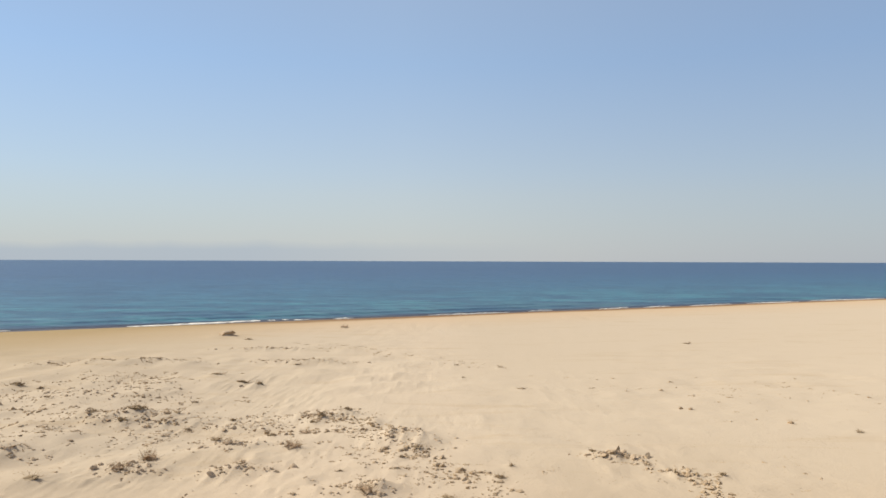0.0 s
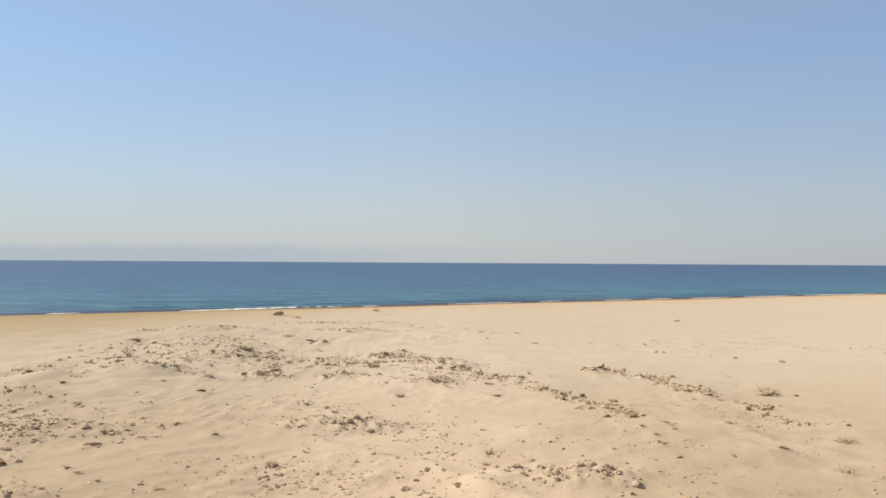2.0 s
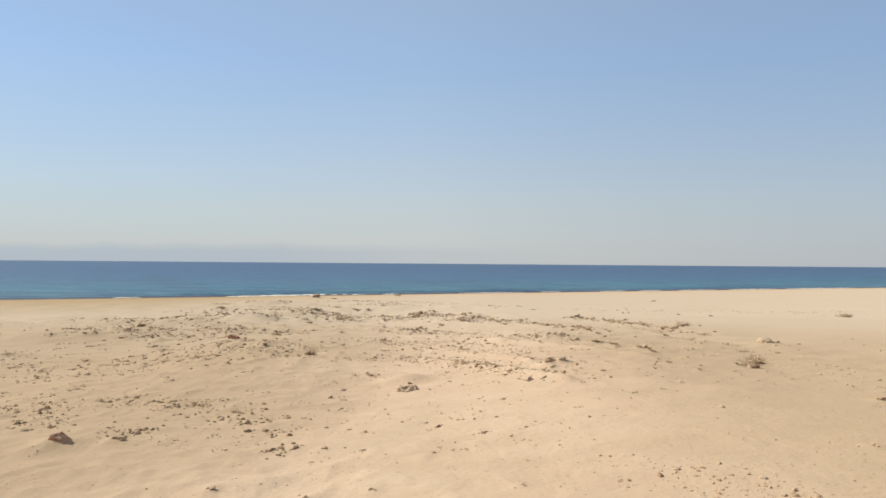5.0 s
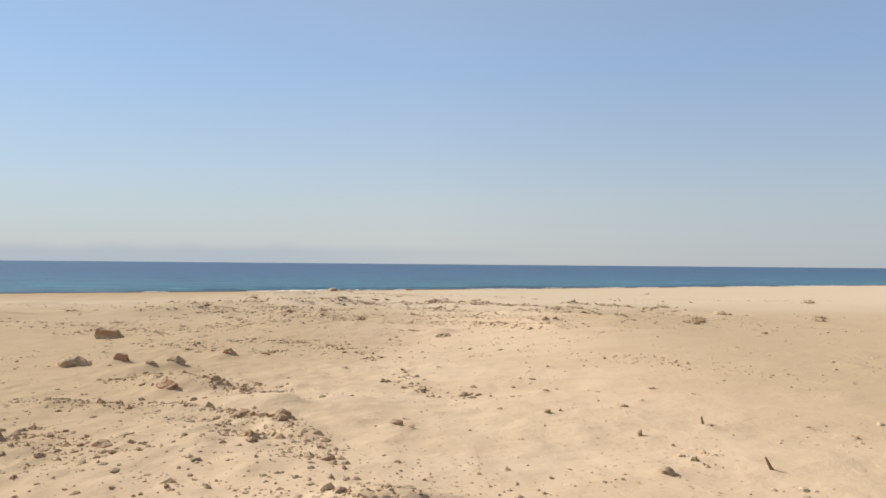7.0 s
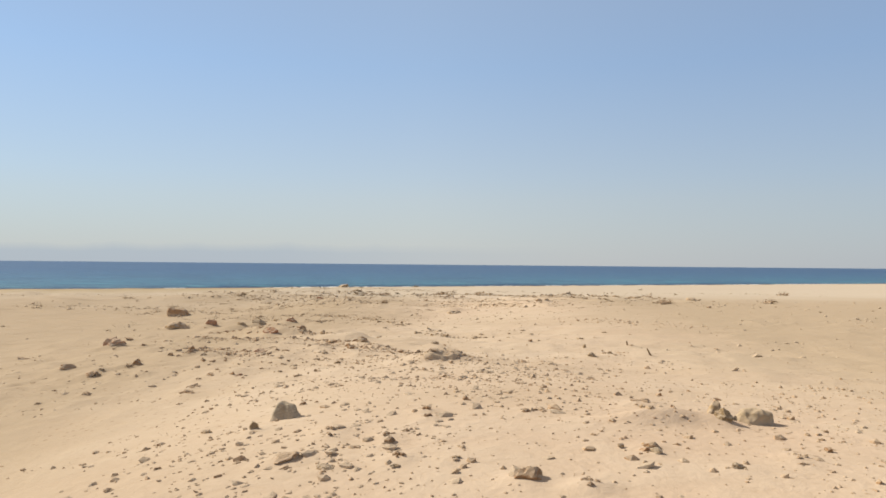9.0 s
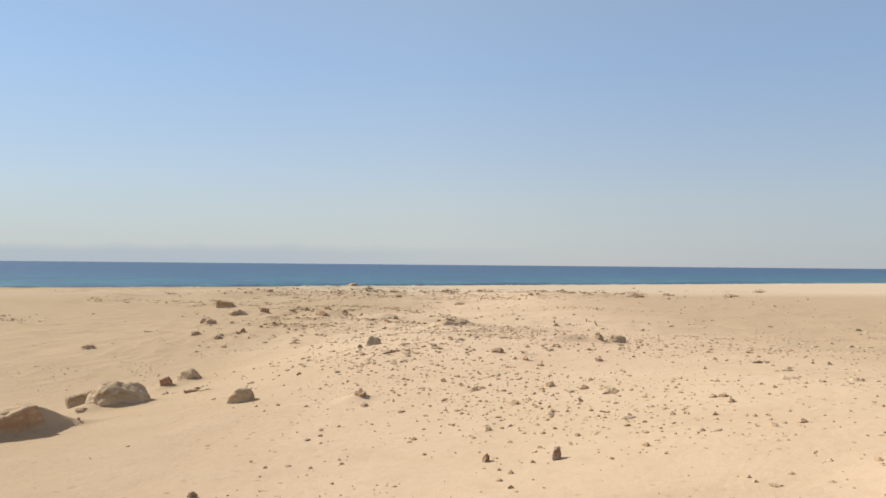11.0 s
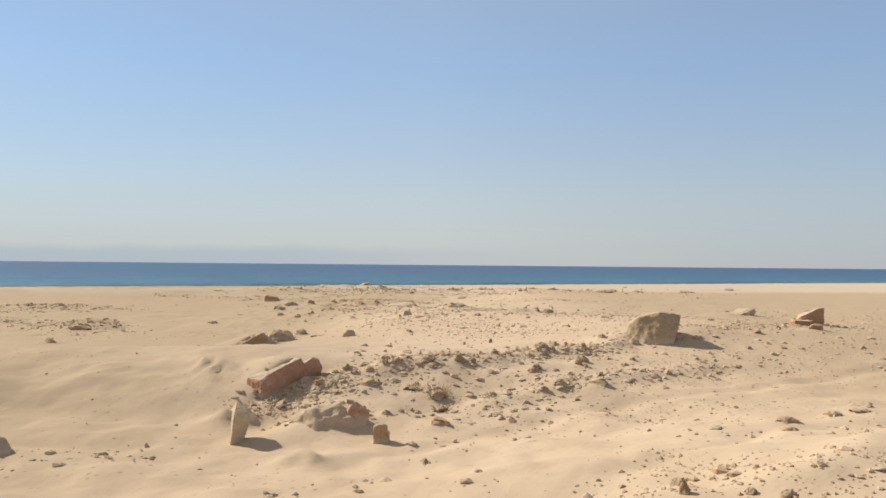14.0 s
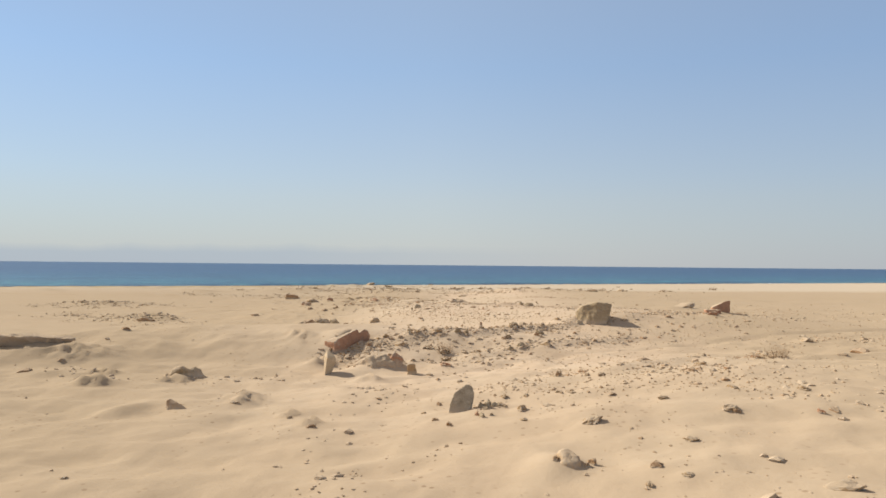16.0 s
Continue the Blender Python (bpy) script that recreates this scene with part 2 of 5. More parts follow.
def foam_material():
    n = Nodes("foam")
    at = n.place()
    f = n.noise(at, 3.0, 6, 0.7)
    col = n.mix(n.ramp(f, (0.3, 0.0), (0.6, 1.0)), (0.62, 0.68, 0.70), (0.86, 0.86, 0.85))
    return n.done(col, 0.8, n.bump(f, 0.8, 0.1), 0.2)


def haze_glow_material():
    """Far hills almost lost in haze, the haze put in as a bluish glow."""
    n = Nodes("glowing_haze")
    g = n.node("ShaderNodeNewGeometry")
    s = n.node("ShaderNodeSeparateXYZ")
    n.link(g.outputs["Position"], s.inputs[0])
    # emission stands in for light scattered by the haze
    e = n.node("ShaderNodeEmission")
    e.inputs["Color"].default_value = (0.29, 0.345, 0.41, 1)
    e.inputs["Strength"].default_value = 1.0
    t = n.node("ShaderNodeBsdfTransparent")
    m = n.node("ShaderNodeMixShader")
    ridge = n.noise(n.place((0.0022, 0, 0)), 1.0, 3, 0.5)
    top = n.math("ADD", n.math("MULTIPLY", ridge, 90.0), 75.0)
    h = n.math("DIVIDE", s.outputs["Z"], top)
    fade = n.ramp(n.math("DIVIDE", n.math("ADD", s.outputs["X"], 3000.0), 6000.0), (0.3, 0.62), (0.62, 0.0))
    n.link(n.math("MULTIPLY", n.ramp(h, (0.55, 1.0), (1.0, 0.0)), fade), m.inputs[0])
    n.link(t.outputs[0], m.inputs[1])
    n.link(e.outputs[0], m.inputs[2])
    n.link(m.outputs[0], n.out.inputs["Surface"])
    return n.mat


M_SAND = sand_material()
M_STONE = {
    "d": stone_material("brown_stone", (0.30, 0.165, 0.078), (0.45, 0.28, 0.15), 0.65),
    "t": stone_material("sandstone", (0.39, 0.255, 0.135), (0.50, 0.36, 0.215), 0.85),
    "g": stone_material("grey_stone", (0.28, 0.195, 0.105), (0.41, 0.305, 0.18), 0.7),
    "r": stone_material("red_stone", (0.36, 0.165, 0.09), (0.49, 0.265, 0.155), 0.7),
    "w": stone_material("cream_stone", (0.43, 0.335, 0.22), (0.58, 0.475, 0.34), 0.5),
}
M_BOULDER = stone_material("weathered_boulder", (0.30, 0.23, 0.145), (0.44, 0.35, 0.235), 0.4, 4.0)
M_PALE = stone_material("pale_grey_stone", (0.25, 0.21, 0.155), (0.55, 0.48, 0.38), 0.3, 12.0)
M_SLAB = stone_material("red_slab_stone", (0.345, 0.18, 0.115), (0.47, 0.265, 0.17), 0.95, 3.5, -0.16)
M_PEBBLE = grit_material("pebble_mix", (0.36, 0.235, 0.135), (0.53, 0.41, 0.285))
M_RUBBLE = grit_material("rubble_mix", (0.36, 0.22, 0.125), (0.52, 0.39, 0.26))
M_LUMP = grit_material("lump_sand", (0.43, 0.335, 0.245), (0.58, 0.48, 0.37))
M_CLOD = grit_material("clod_sand", (0.29, 0.20, 0.105), (0.47, 0.36, 0.24))
M_CRUMB = grit_material("crumb_mix", (0.30, 0.21, 0.12), (0.50, 0.395, 0.275))
M_TWIG = twig_material("dry_twigs", (0.13, 0.085, 0.05), (0.30, 0.21, 0.12))
M_STRAW = twig_material("straw_twigs", (0.14, 0.09, 0.05), (0.27, 0.18, 0.10))
M_CLUMP = stone_material("root_clump", (0.16, 0.115, 0.055), (0.34, 0.255, 0.145), 0.4, 5.0, -0.25)
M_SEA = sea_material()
M_FOAM = foam_material()
M_HAZE_GLOW = haze_glow_material()


# ---- the lie of the land ----
def lattice(ix, iy, seed):
    h = (ix * 374761393 + iy * 668265263 + seed * 974711) & 0x7FFFFFFF
    h = ((h ^ (h >> 13)) * 1274126177) & 0x7FFFFFFF
    return ((h ^ (h >> 16)) & 0xFFFF) / 65535.0 * 2 * math.pi


def perlin(x, y, seed=0):
    x, y = np.asarray(x, float), np.asarray(y, float)
    ix, iy = np.floor(x).astype(np.int64), np.floor(y).astype(np.int64)
    fx, fy = x - ix, y - iy
    u, v = fx * fx * fx * (fx * (fx * 6 - 15) + 10), fy * fy * fy * (fy * (fy * 6 - 15) + 10)

    def corner(dx, dy):
        a = lattice(ix + dx, iy + dy, seed)
        return np.cos(a) * (fx - dx) + np.sin(a) * (fy - dy)

    low = corner(0, 0) * (1 - u) + corner(1, 0) * u
    high = corner(0, 1) * (1 - u) + corner(1, 1) * u
    return low * (1 - v) + high * v


XK = (-30, -16, -9, -4, 1, 8)
YK = (-58, -46, -42.5, -40, -36.5, -30, -22, -12, 0, 14, 30, 50)
# how far the land stands above the even slope to the beach, by YK (rows) and XK
RISE = np.array((
    (-0.08, -0.09, -0.09, -0.07, -0.05, -0.01),
    (0.5, 0.48, 0.28, 0.36, 0.84, 0.53),
    (0.61, 0.68, 0.37, 0.27, 0.5, 0.62),
    (0.58, 0.66, 0.85, 0.87, 0.54, 0.64),
    (0.41, 0.45, 0.53, 0.56, 1.03, 0.72),
    (-0.08, -0.07, 0.03, 0.88, 0.88, 0.7),
    (-0.37, -0.01, 0.51, 0.65, 0.64, 0.67),
    (0.13, 0.24, 0.38, 0.42, 0.79, 0.93),
    (0.4, 0.15, 0.64, 0.49, 0.85, 0.69),
    (0.55, 0.58, 0.42, 0.44, 0.47, 0.46),
    (0.03, 0.08, -0.13, 0.18, 0.24, 0.29),
    (-0.01, -0.0, -0.0, 0.0, -0.0, 0.0),
))


def spread(knots, v):
    """Weights of the knots for a smooth curve through them."""
    k = np.array(knots, float)
    v = np.clip(v, k[0], k[-1])
    i = np.clip(np.searchsorted(k, v, side="right") - 1, 0, len(k) - 2)
    h = k[i + 1] - k[i]
    u = (v - k[i]) / h
    w, r = np.zeros((len(v), len(k))), np.arange(len(v))
    s = u * u * (3 - 2 * u)
    w[r, i] += 1 - s
    w[r, i + 1] += s
    for j, hh in ((i, (u**3 - 2 * u * u + u) * h), (i + 1, (u**3 - u * u) * h)):
        a, b = np.maximum(j - 1, 0), np.minimum(j + 1, len(k) - 1)
        q = hh / (k[b] - k[a])
        np.add.at(w, (r, b), q)
        np.add.at(w, (r, a), -q)
    return w


# drifts and hummocks of sand: x, y, half length, half width, height, turn
MOUNDS = (
    (-3.49, -24.62, 0.6, 0.45, 0.17, 0), (-3.59, -4.55, 0.6, 0.45, 0.18, 0), (-4.50, -42.36, 0.46, 0.28, 0.19, 8),
    (-8.35, -36.0, 0.55, 0.30, 0.08, 60), (-7.75, -34.45, 0.45, 0.35, 0.10, 60), (-1.46, -30.0, 0.46, 0.15, 0.12, 5),
    (-7.95, -32.3, 0.50, 0.35, 0.14, 20), (-0.31, -37.9, 0.45, 0.35, 0.07, 0), (-5.68, -42.24, 0.36, 0.28, 0.09, 30),
    (-1.98, -49.57, 0.22, 0.25, 0.10, 0), (-11, -42.4, 1.3, 0.7, 0.20, 10), (-7.59, -43.64, 0.30, 0.2, 0.05, 20),
    (-10.1, -43.85, 0.45, 0.3, 0.07, 0), (1.06, -37.37, 0.9, 0.5, 0.14, 20), (-5.98, -45.49, 0.28, 0.16, 0.10, 50), (-6.14, -45.89, 0.30, 0.14, 0.09, 30), (-7.33, -46.65, 0.5, 0.2, 0.08, 60), (-8.7, -44.6, 0.5, 0.2, 0.08, 20), (4.28, -34.32, 0.7, 0.3, 0.13, 0),
    (-10, -14.3, 0.9, 0.5, 0.15, 20), (-8.2, -17.2, 1.1, 0.45, 0.26, -35), (-6.27, -19.2, 1.1, 0.36, 0.18, -25),
    (-16.27, -3.81, 0.7, 0.4, 0.15, 0), (0.59, -3.76, 0.4, 0.3, 0.10, 0), (-19.93, 7.86, 3.5, 1.6, 0.30, 0),
    (-21.0, 46.0, 5.0, 2.5, 0.35, 10), (-8.5, 23.5, 3.0, 1.5, 0.22, 20), (-13.0, 30.0, 4.0, 2.0, 0.25, 10),
)


TRACKS = (
    (((-6.6, 0.55), (-3.52, -0.22), (-1.8, -2.63), (-0.86, -4.31), (0.34, -6.53)), 0.10, 0.26),
    (((-9.13, 11.2), (-5.14, 9.03), (-1.81, 5.91), (1.07, 1.64), (3.45, -2.04)), 0.08, 0.30),
    (((-5.79, 4), (-3.39, 2.23), (-1.8, 0.19), (-0.1, -2.72)), 0.08, 0.26),
    (((-4.94, 20.44), (0.6, 15.06), (6.51, 9.75), (9.13, 4.57)), 0.08, 0.35),
    (((-9.7, -16.4), (-8.3, -17.2), (-7.3, -17.6), (-6.24, -18.25), (-5.6, -19.3)), 0.08, 0.30),
    (((-9.8, -19.05), (-8.4, -19.4), (-7.0, -19.7), (-6.0, -20.3), (-5.3, -20.8), (-4.75, -21.5)), 0.07, 0.28),
    (((-4.9, -41.23), (-4.03, -40.71), (-2.61, -39.96), (-1.59, -38.96), (-0.45, -38.29)), 0.07, 0.26),
    (((-2.8, -41.66), (-1.09, -40.52), (0.8, -39.3)), 0.05, 0.22),
    (((-4.02, -43.75), (-2.59, -42.51), (0.86, -40.57), (3.31, -39.29), (8.01, -37.49)), -0.035, 0.16),
    (((-2.61, -45.7), (0, -43.4), (1.95, -43.06), (8.01, -39.79)), -0.03, 0.16),
    (((-2.51, -45.95), (-0.65, -45.61), (2.2, -42.9), (7.65, -40.85)), 0.05, 0.22),
)


# sand banked against the windward side of a stone: x, y, half length, reach, height, turn
DRIFTS = (
    (-5.29, -41.16, 0.38, 0.60, 0.24, 53.7), (-7.63, -34.75, 0.55, 0.90, 0.21, 68.6), (-0.12, -37.75, 0.30, 0.6, 0.10, 80),
)
# crusted, broken patches on the dunes: x, y, half length, half width
CRUSTS = (
    (-22, 48, 5.5, 1.8), (-17, 36, 4.0, 2.6), (-13, 29.5, 2.6, 1.3), (-7.8, 28.6, 1.5, 0.9), (-5.2, 30.2, 1.7, 1.0), (-1.4, 25.3, 1.3, 1.7),
    (-7.3, 24.8, 1.2, 0.7), (-15, 24, 2.2, 0.9), (-9.4, 21.7, 1.1, 0.7), (-6.2, 21.4, 1.2, 0.6), (-2.1, 19.2, 1.1, 0.7), (5.3, 22.6, 0.7, 0.35),
    (-26, -12.5, 2.5, 0.8), (-17.8, -23.5, 1.4, 0.9), (-18.9, -21, 1.0, 0.5), (-14, 57, 4.0, 0.8), (-9.5, 49, 3.5, 0.8), (-19, 15, 3.0, 1.6), (-13, 9.5, 2.6, 1.2), (-10.5, 3.5, 1.8, 0.9), (1.2, 4.6, 1.8, 0.8), (-4.5, 10.5, 1.8, 0.8),
)


# small patches of bared, rippled crust beside the track: x, y, half length, half width, turn
BARED = (
    (-6.35, -40.85, 0.50, 0.26, -45), (-5.88, -45.9, 0.34, 0.26, 60), (-4.60, -47.5, 0.15, 0.09, 30), (-9.15, -43.65, 0.36, 0.2, 20), (-8.72, -44.72, 0.26, 0.18, 0),
    (-5.0, -46.86, 0.13, 0.08, 20), (-7.75, -43.95, 0.34, 0.16, 25), (-4.49, -43.7, 0.24, 0.1, 0), (-5.6, -42.2, 0.3, 0.2, 20), (-3.44, -24.9, 0.4, 0.25, 0), (-10.4, -42.4, 0.8, 0.4, 10),
)


def land(x, y, fine=True):
    x, y = np.atleast_1d(np.asarray(x, float)), np.atleast_1d(np.asarray(y, float))
    d = (SHORE_A + SHORE_B * x - y) * SHORE_C
    z = np.interp(d, (-60, 0, 17, 50, 75, 150, 700), (-5.5, SEA_Z, -1.9, -1.4, -1.0, 0.1, 4.0))
    rise = spread(XK, x)[:, None, :] * spread(YK, y)[:, :, None]
    z = z + (rise * RISE[None]).sum((1, 2))
    for mx, my, a, b, h, turn in MOUNDS:
        near = (abs(x - mx) < 4 * a) & (abs(y - my) < 4 * a)
        if near.any():
            c, s = math.cos(radians(turn)), math.sin(radians(turn))
            u, v = (x[near] - mx) * c + (y[near] - my) * s, -(x[near] - mx) * s + (y[near] - my) * c
            z[near] += h * np.exp(-((u / a) ** 2 + (v / b) ** 2))
    for mx, my, a, b, h, turn in DRIFTS:
        near = (abs(x - mx) < 3) & (abs(y - my) < 3)
        if near.any():
            c, s = math.cos(radians(turn)), math.sin(radians(turn))
            u, v = (x[near] - mx) * c + (y[near] - my) * s, -(x[near] - mx) * s + (y[near] - my) * c
            lee = np.clip(1 + v / 0.10, 0, 1)
            z[near] += h / (1 + (u / a) ** 4) * np.where(v > 0, np.exp(-((v / b) ** 2)), lee * lee * (3 - 2 * lee))
    if fine:
        dry = np.clip((d - 3) / 15, 0, 1)
        hummock = np.clip(perlin(x * 0.07 + 3, y * 0.07, 5) * 1.6 + 0.45, 0.1, 1)
        # wind-laid streaks running from far left to near right
        along, across = x * 0.86 - y * 0.5, x * 0.5 + y * 0.86
        z += dry * hummock * (0.075 * perlin(x * 0.55, y * 0.55, 1) + 0.075 * perlin(along * 0.25, across * 1.1, 2)
                              + 0.03 * perlin(x * 1.7, y * 1.7, 3) + 0.008 * perlin(x * 4.3, y * 4.3, 4))
        # trampled, lumpy patches
        patch = np.clip(perlin(x * 0.16, y * 0.16, 21) * 2.2 + 0.35, 0, 1) * np.clip((y + 33) / 6, 0.12, 1) * np.clip((60 - y) / 20, 0, 1)
        lump = np.clip(perlin(x * 2.3, y * 2.3, 22) + 0.6 * perlin(x * 4.9, y * 4.9, 23), 0, 1)
        big = np.clip(perlin(x * 0.9, y * 0.9, 24), 0, 1)
        dunes = np.clip((y + 6) / 12, 0, 1) * np.clip((4 - x) / 6, 0.25, 1)
        rough = np.clip((-2.5 - x) / 4, 0, 1) * np.clip((y + 29) / 5, 0, 1)
        crust = np.clip(perlin(x * 1.1 + 5, y * 1.5, 25) + 0.5 * perlin(x * 3.3, y * 3.9, 26) + 0.1, 0, 1)
        z += dry * patch * ((0.03 + 0.04 * rough + 0.04 * dunes) * lump + (0.07 + 0.34 * dunes) * big * big) + dry * rough * 0.06 * crust * np.clip((60 - y) / 20, 0, 1)
        z += dry * dunes * hummock * 0.30 * np.clip((70 - y) / 25, 0, 1) * perlin(along * 0.33, across * 0.42, 33)
        flank = np.clip((-9 - x) / 6, 0, 1) * np.clip((y - 8) / 8, 0, 1) * np.clip((62 - y) / 12, 0, 1)
        z += flank * (0.22 * perlin(x * 0.42, y * 0.36, 57) + 0.08 * perlin(x * 1.1, y * 0.9, 58))
        for mx, my, a, b in CRUSTS:
            near = (abs(x - mx) < 2.2 * a) & (abs(y - my) < 2.2 * b)
            if near.any():
                m = np.exp(-(((x[near] - mx) / a) ** 2 + ((y[near] - my) / b) ** 2) ** 2)
                z[near] += m * (0.10 + 0.20 * np.abs(perlin(x[near] * 1.9, y[near] * 1.9, 51)) + 0.10 * np.abs(perlin(x[near] * 4.6, y[near] * 4.6, 52)))
        for mx, my, a, b, turn in BARED:
            near = (abs(x - mx) < 2 * a) & (abs(y - my) < 2 * a)
            if near.any():
                c, s = math.cos(radians(turn)), math.sin(radians(turn))
                u, v = (x[near] - mx) * c + (y[near] - my) * s, -(x[near] - mx) * s + (y[near] - my) * c
                m = np.exp(-((u / a) ** 2 + (v / b) ** 2) ** 2)
                z[near] += m * (0.03 + 0.15 * np.abs(perlin(u * 4.5 + 9, v * 7.0, 55)) + 0.07 * perlin(u * 8.0, v * 8.0, 56))
        # soft wind-blown swells beside the track
        smooth = np.clip((-36 - y) / 5, 0, 1)
        z += smooth * (0.085 * perlin(x * 0.7 + 0.3 * y, y * 1.2, 27) + 0.04 * perlin(x * 1.7, y * 2.4, 28) + 0.016 * perlin(x * 5.1, y * 6.2, 30))
        # the worn track: a shallow rut and the loose edge thrown up beside it
        for line, depth, half in TRACKS:
            q = np.array(line)
            best = np.full(len(x), 9.0)
            for (ax, ay), (bx, by) in zip(q, q[1:]):
                k = np.clip(((x - ax) * (bx - ax) + (y - ay) * (by - ay)) / ((bx - ax) ** 2 + (by - ay) ** 2), 0, 1)
                best = np.minimum(best, np.hypot(x - ax - k * (bx - ax), y - ay - k * (by - ay)))
            z += depth * np.exp(-((best / half) ** 2)) * (1 + 0.6 * perlin(x * 1.7, y * 1.7, 29))
    return z


def axis(*stretches):
    """Even steps in each stretch (from, to, step)."""
    out = []
    for a, b, s in stretches:
        out += list(np.arange(a, b - s * 0.25, s))
    return out + [stretches[-1][1]]


def grow(start, end, first, factor):
    out, step, v = [], first, start
    while v < end:
        v += step
        step *= factor
        out.append(min(v, end))
    return out


# little banks of sand round the foot of each stone: x, y, radius, height
SKIRTS = []


def bank_at(x, y):
    """Height of the sand banked up round the stones."""
    out = np.zeros(len(x))
    for sx, sy, r, h in SKIRTS:
        near = (abs(x - sx) < 2.5 * r) & (abs(y - sy) < 2.5 * r)
        if near.any():
            out[near] = np.maximum(out[near], h * np.exp(-((x[near] - sx) ** 2 + (y[near] - sy) ** 2) / r**2))
    return out


def ground_sheet():
    xs = axis((-12, 7, 0.07))
    xs = [-v for v in reversed(grow(12, 2500, 0.12, 1.03))] + xs + grow(7, 2500, 0.12, 1.035)
    ys = axis((-58, -28, 0.07), (-28, -16, 0.09), (-16, 8, 0.13))
    ys = [-v for v in reversed(grow(58, 2500, 0.5, 1.25))] + ys + grow(8, 70, 0.15, 1.012) + grow(70, 2200, 0.9, 1.05)
    gx, gy = np.meshgrid(np.array(xs), np.array(ys))
    z = np.concatenate([land(a, b) for a, b in zip(np.array_split(gx.ravel(), 40), np.array_split(gy.ravel(), 40))])
    nx, ny = len(xs), len(ys)
    bank = np.zeros((ny, nx))
    for sx, sy, r, h in SKIRTS:
        a, b = np.searchsorted(xs, (sx - 2.5 * r, sx + 2.5 * r))
        c, d = np.searchsorted(ys, (sy - 2.5 * r, sy + 2.5 * r))
        if b > a and d > c:
            bank[c:d, a:b] = np.maximum(bank[c:d, a:b], h * np.exp(-((gx[c:d, a:b] - sx) ** 2 + (gy[c:d, a:b] - sy) ** 2) / r**2))
    co = np.stack([gx.ravel(), gy.ravel(), z + bank.ravel()], 1)
    i = (np.arange(ny - 1)[:, None] * nx + np.arange(nx - 1)[None]).ravel()
    quads = np.stack([i, i + 1, i + nx + 1, i + nx], 1)
    me = bpy.data.meshes.new("ground")
    me.from_pydata(co, [], quads)
    me.polygons.foreach_set("use_smooth", np.ones(len(quads), bool))
    me.materials.append(M_SAND)
    return tagged(new("ground", me), "pale wind-blown sand plain sloping to the beach", "ground", kind="structure")


def sea_sheet():
    """The sea, with low swell lines rolling in near the beach."""
    us = axis((-260, 320, 4.0))
    us = [-v for v in reversed(grow(260, 6500, 12, 1.35))] + us + grow(320, 6500, 12, 1.35)
    vs = axis((-3, 45, 0.4))
    vs = [-8.0] + vs + grow(45, 6500, 0.8, 1.12)
    gu, gv = np.meshgrid(np.array(us), np.array(vs))
    u, v = gu.ravel(), gv.ravel()
    bend = 2.0 * perlin(u * 0.03, v * 0.02, 11)
    roll = np.clip(np.sin((v + bend) * 2 * math.pi / 7.5), 0, 1) ** 2 * np.exp(-v / 16) * np.clip((v - 0.4) / 2, 0, 1)
    strength = np.clip(0.55 + 1.3 * perlin(u * 0.022, v * 0.05, 12), 0, 1)
    z = SEA_Z + 0.34 * roll * strength + 0.03 * perlin(u * 0.2, v * 0.6, 13) * np.exp(-v / 120)
    # u runs along the beach, v out to sea
    x = SHORE_C * u - SHORE_B * SHORE_C * v
    y = SHORE_A + SHORE_B * SHORE_C * u + SHORE_C * v
    nu, nv = len(us), len(vs)
    i = (np.arange(nv - 1)[:, None] * nu + np.arange(nu - 1)[None]).ravel()
    me = bpy.data.meshes.new("water")
    me.from_pydata(np.stack([x, y, z], 1), [], np.stack([i, i + 1, i + nu + 1, i + nu], 1))
    me.polygons.foreach_set("use_smooth", np.ones(len(me.polygons), bool))
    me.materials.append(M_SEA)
    return tagged(new("water", me), "calm blue sea turning turquoise towards the beach", "sea", kind="structure")


sea_sheet()


def shore_point(u, v, z):
    return (SHORE_C * u - SHORE_B * SHORE_C * v, SHORE_A + SHORE_B * SHORE_C * u + SHORE_C * v, SEA_Z + z)


def foam_line(u0, u1, v, width, seed):
    """A thin uneven roll of white water along the beach."""
    bm = bmesh.new()
    rng = random.Random(seed)
    steps = max(8, int((u1 - u0) / 0.5))
    rings = []
    for k in range(steps + 1):
        f = k / steps
        u = u0 + (u1 - u0) * f
        w = width * (0.35 + 0.65 * math.sin(math.pi * f) ** 0.5) * rng.uniform(0.6, 1.25)
        h = 0.13 * w / width * rng.uniform(0.7, 1.2)
        c = v + 0.5 * math.sin(u * 0.21 + seed) + rng.uniform(-0.08, 0.08)
        rings.append([bm.verts.new(shore_point(u, c + a * w, b * h + 0.02)) for a, b in ((-1.0, -0.1), (-0.45, 0.7), (0.0, 1.0), (0.4, 0.6), (0.7, -0.1))])
    for a, b in zip(rings, rings[1:]):
        for j in range(4):
            bm.faces.new((a[j], b[j], b[j + 1], a[j + 1]))
    me = bpy.data.meshes.new("foam")
    bm.to_mesh(me)
    bm.free()
    me.materials.append(M_FOAM)
    tagged(new("foam", me), "white foam of a small breaking wave", "foam", kind="stuff")


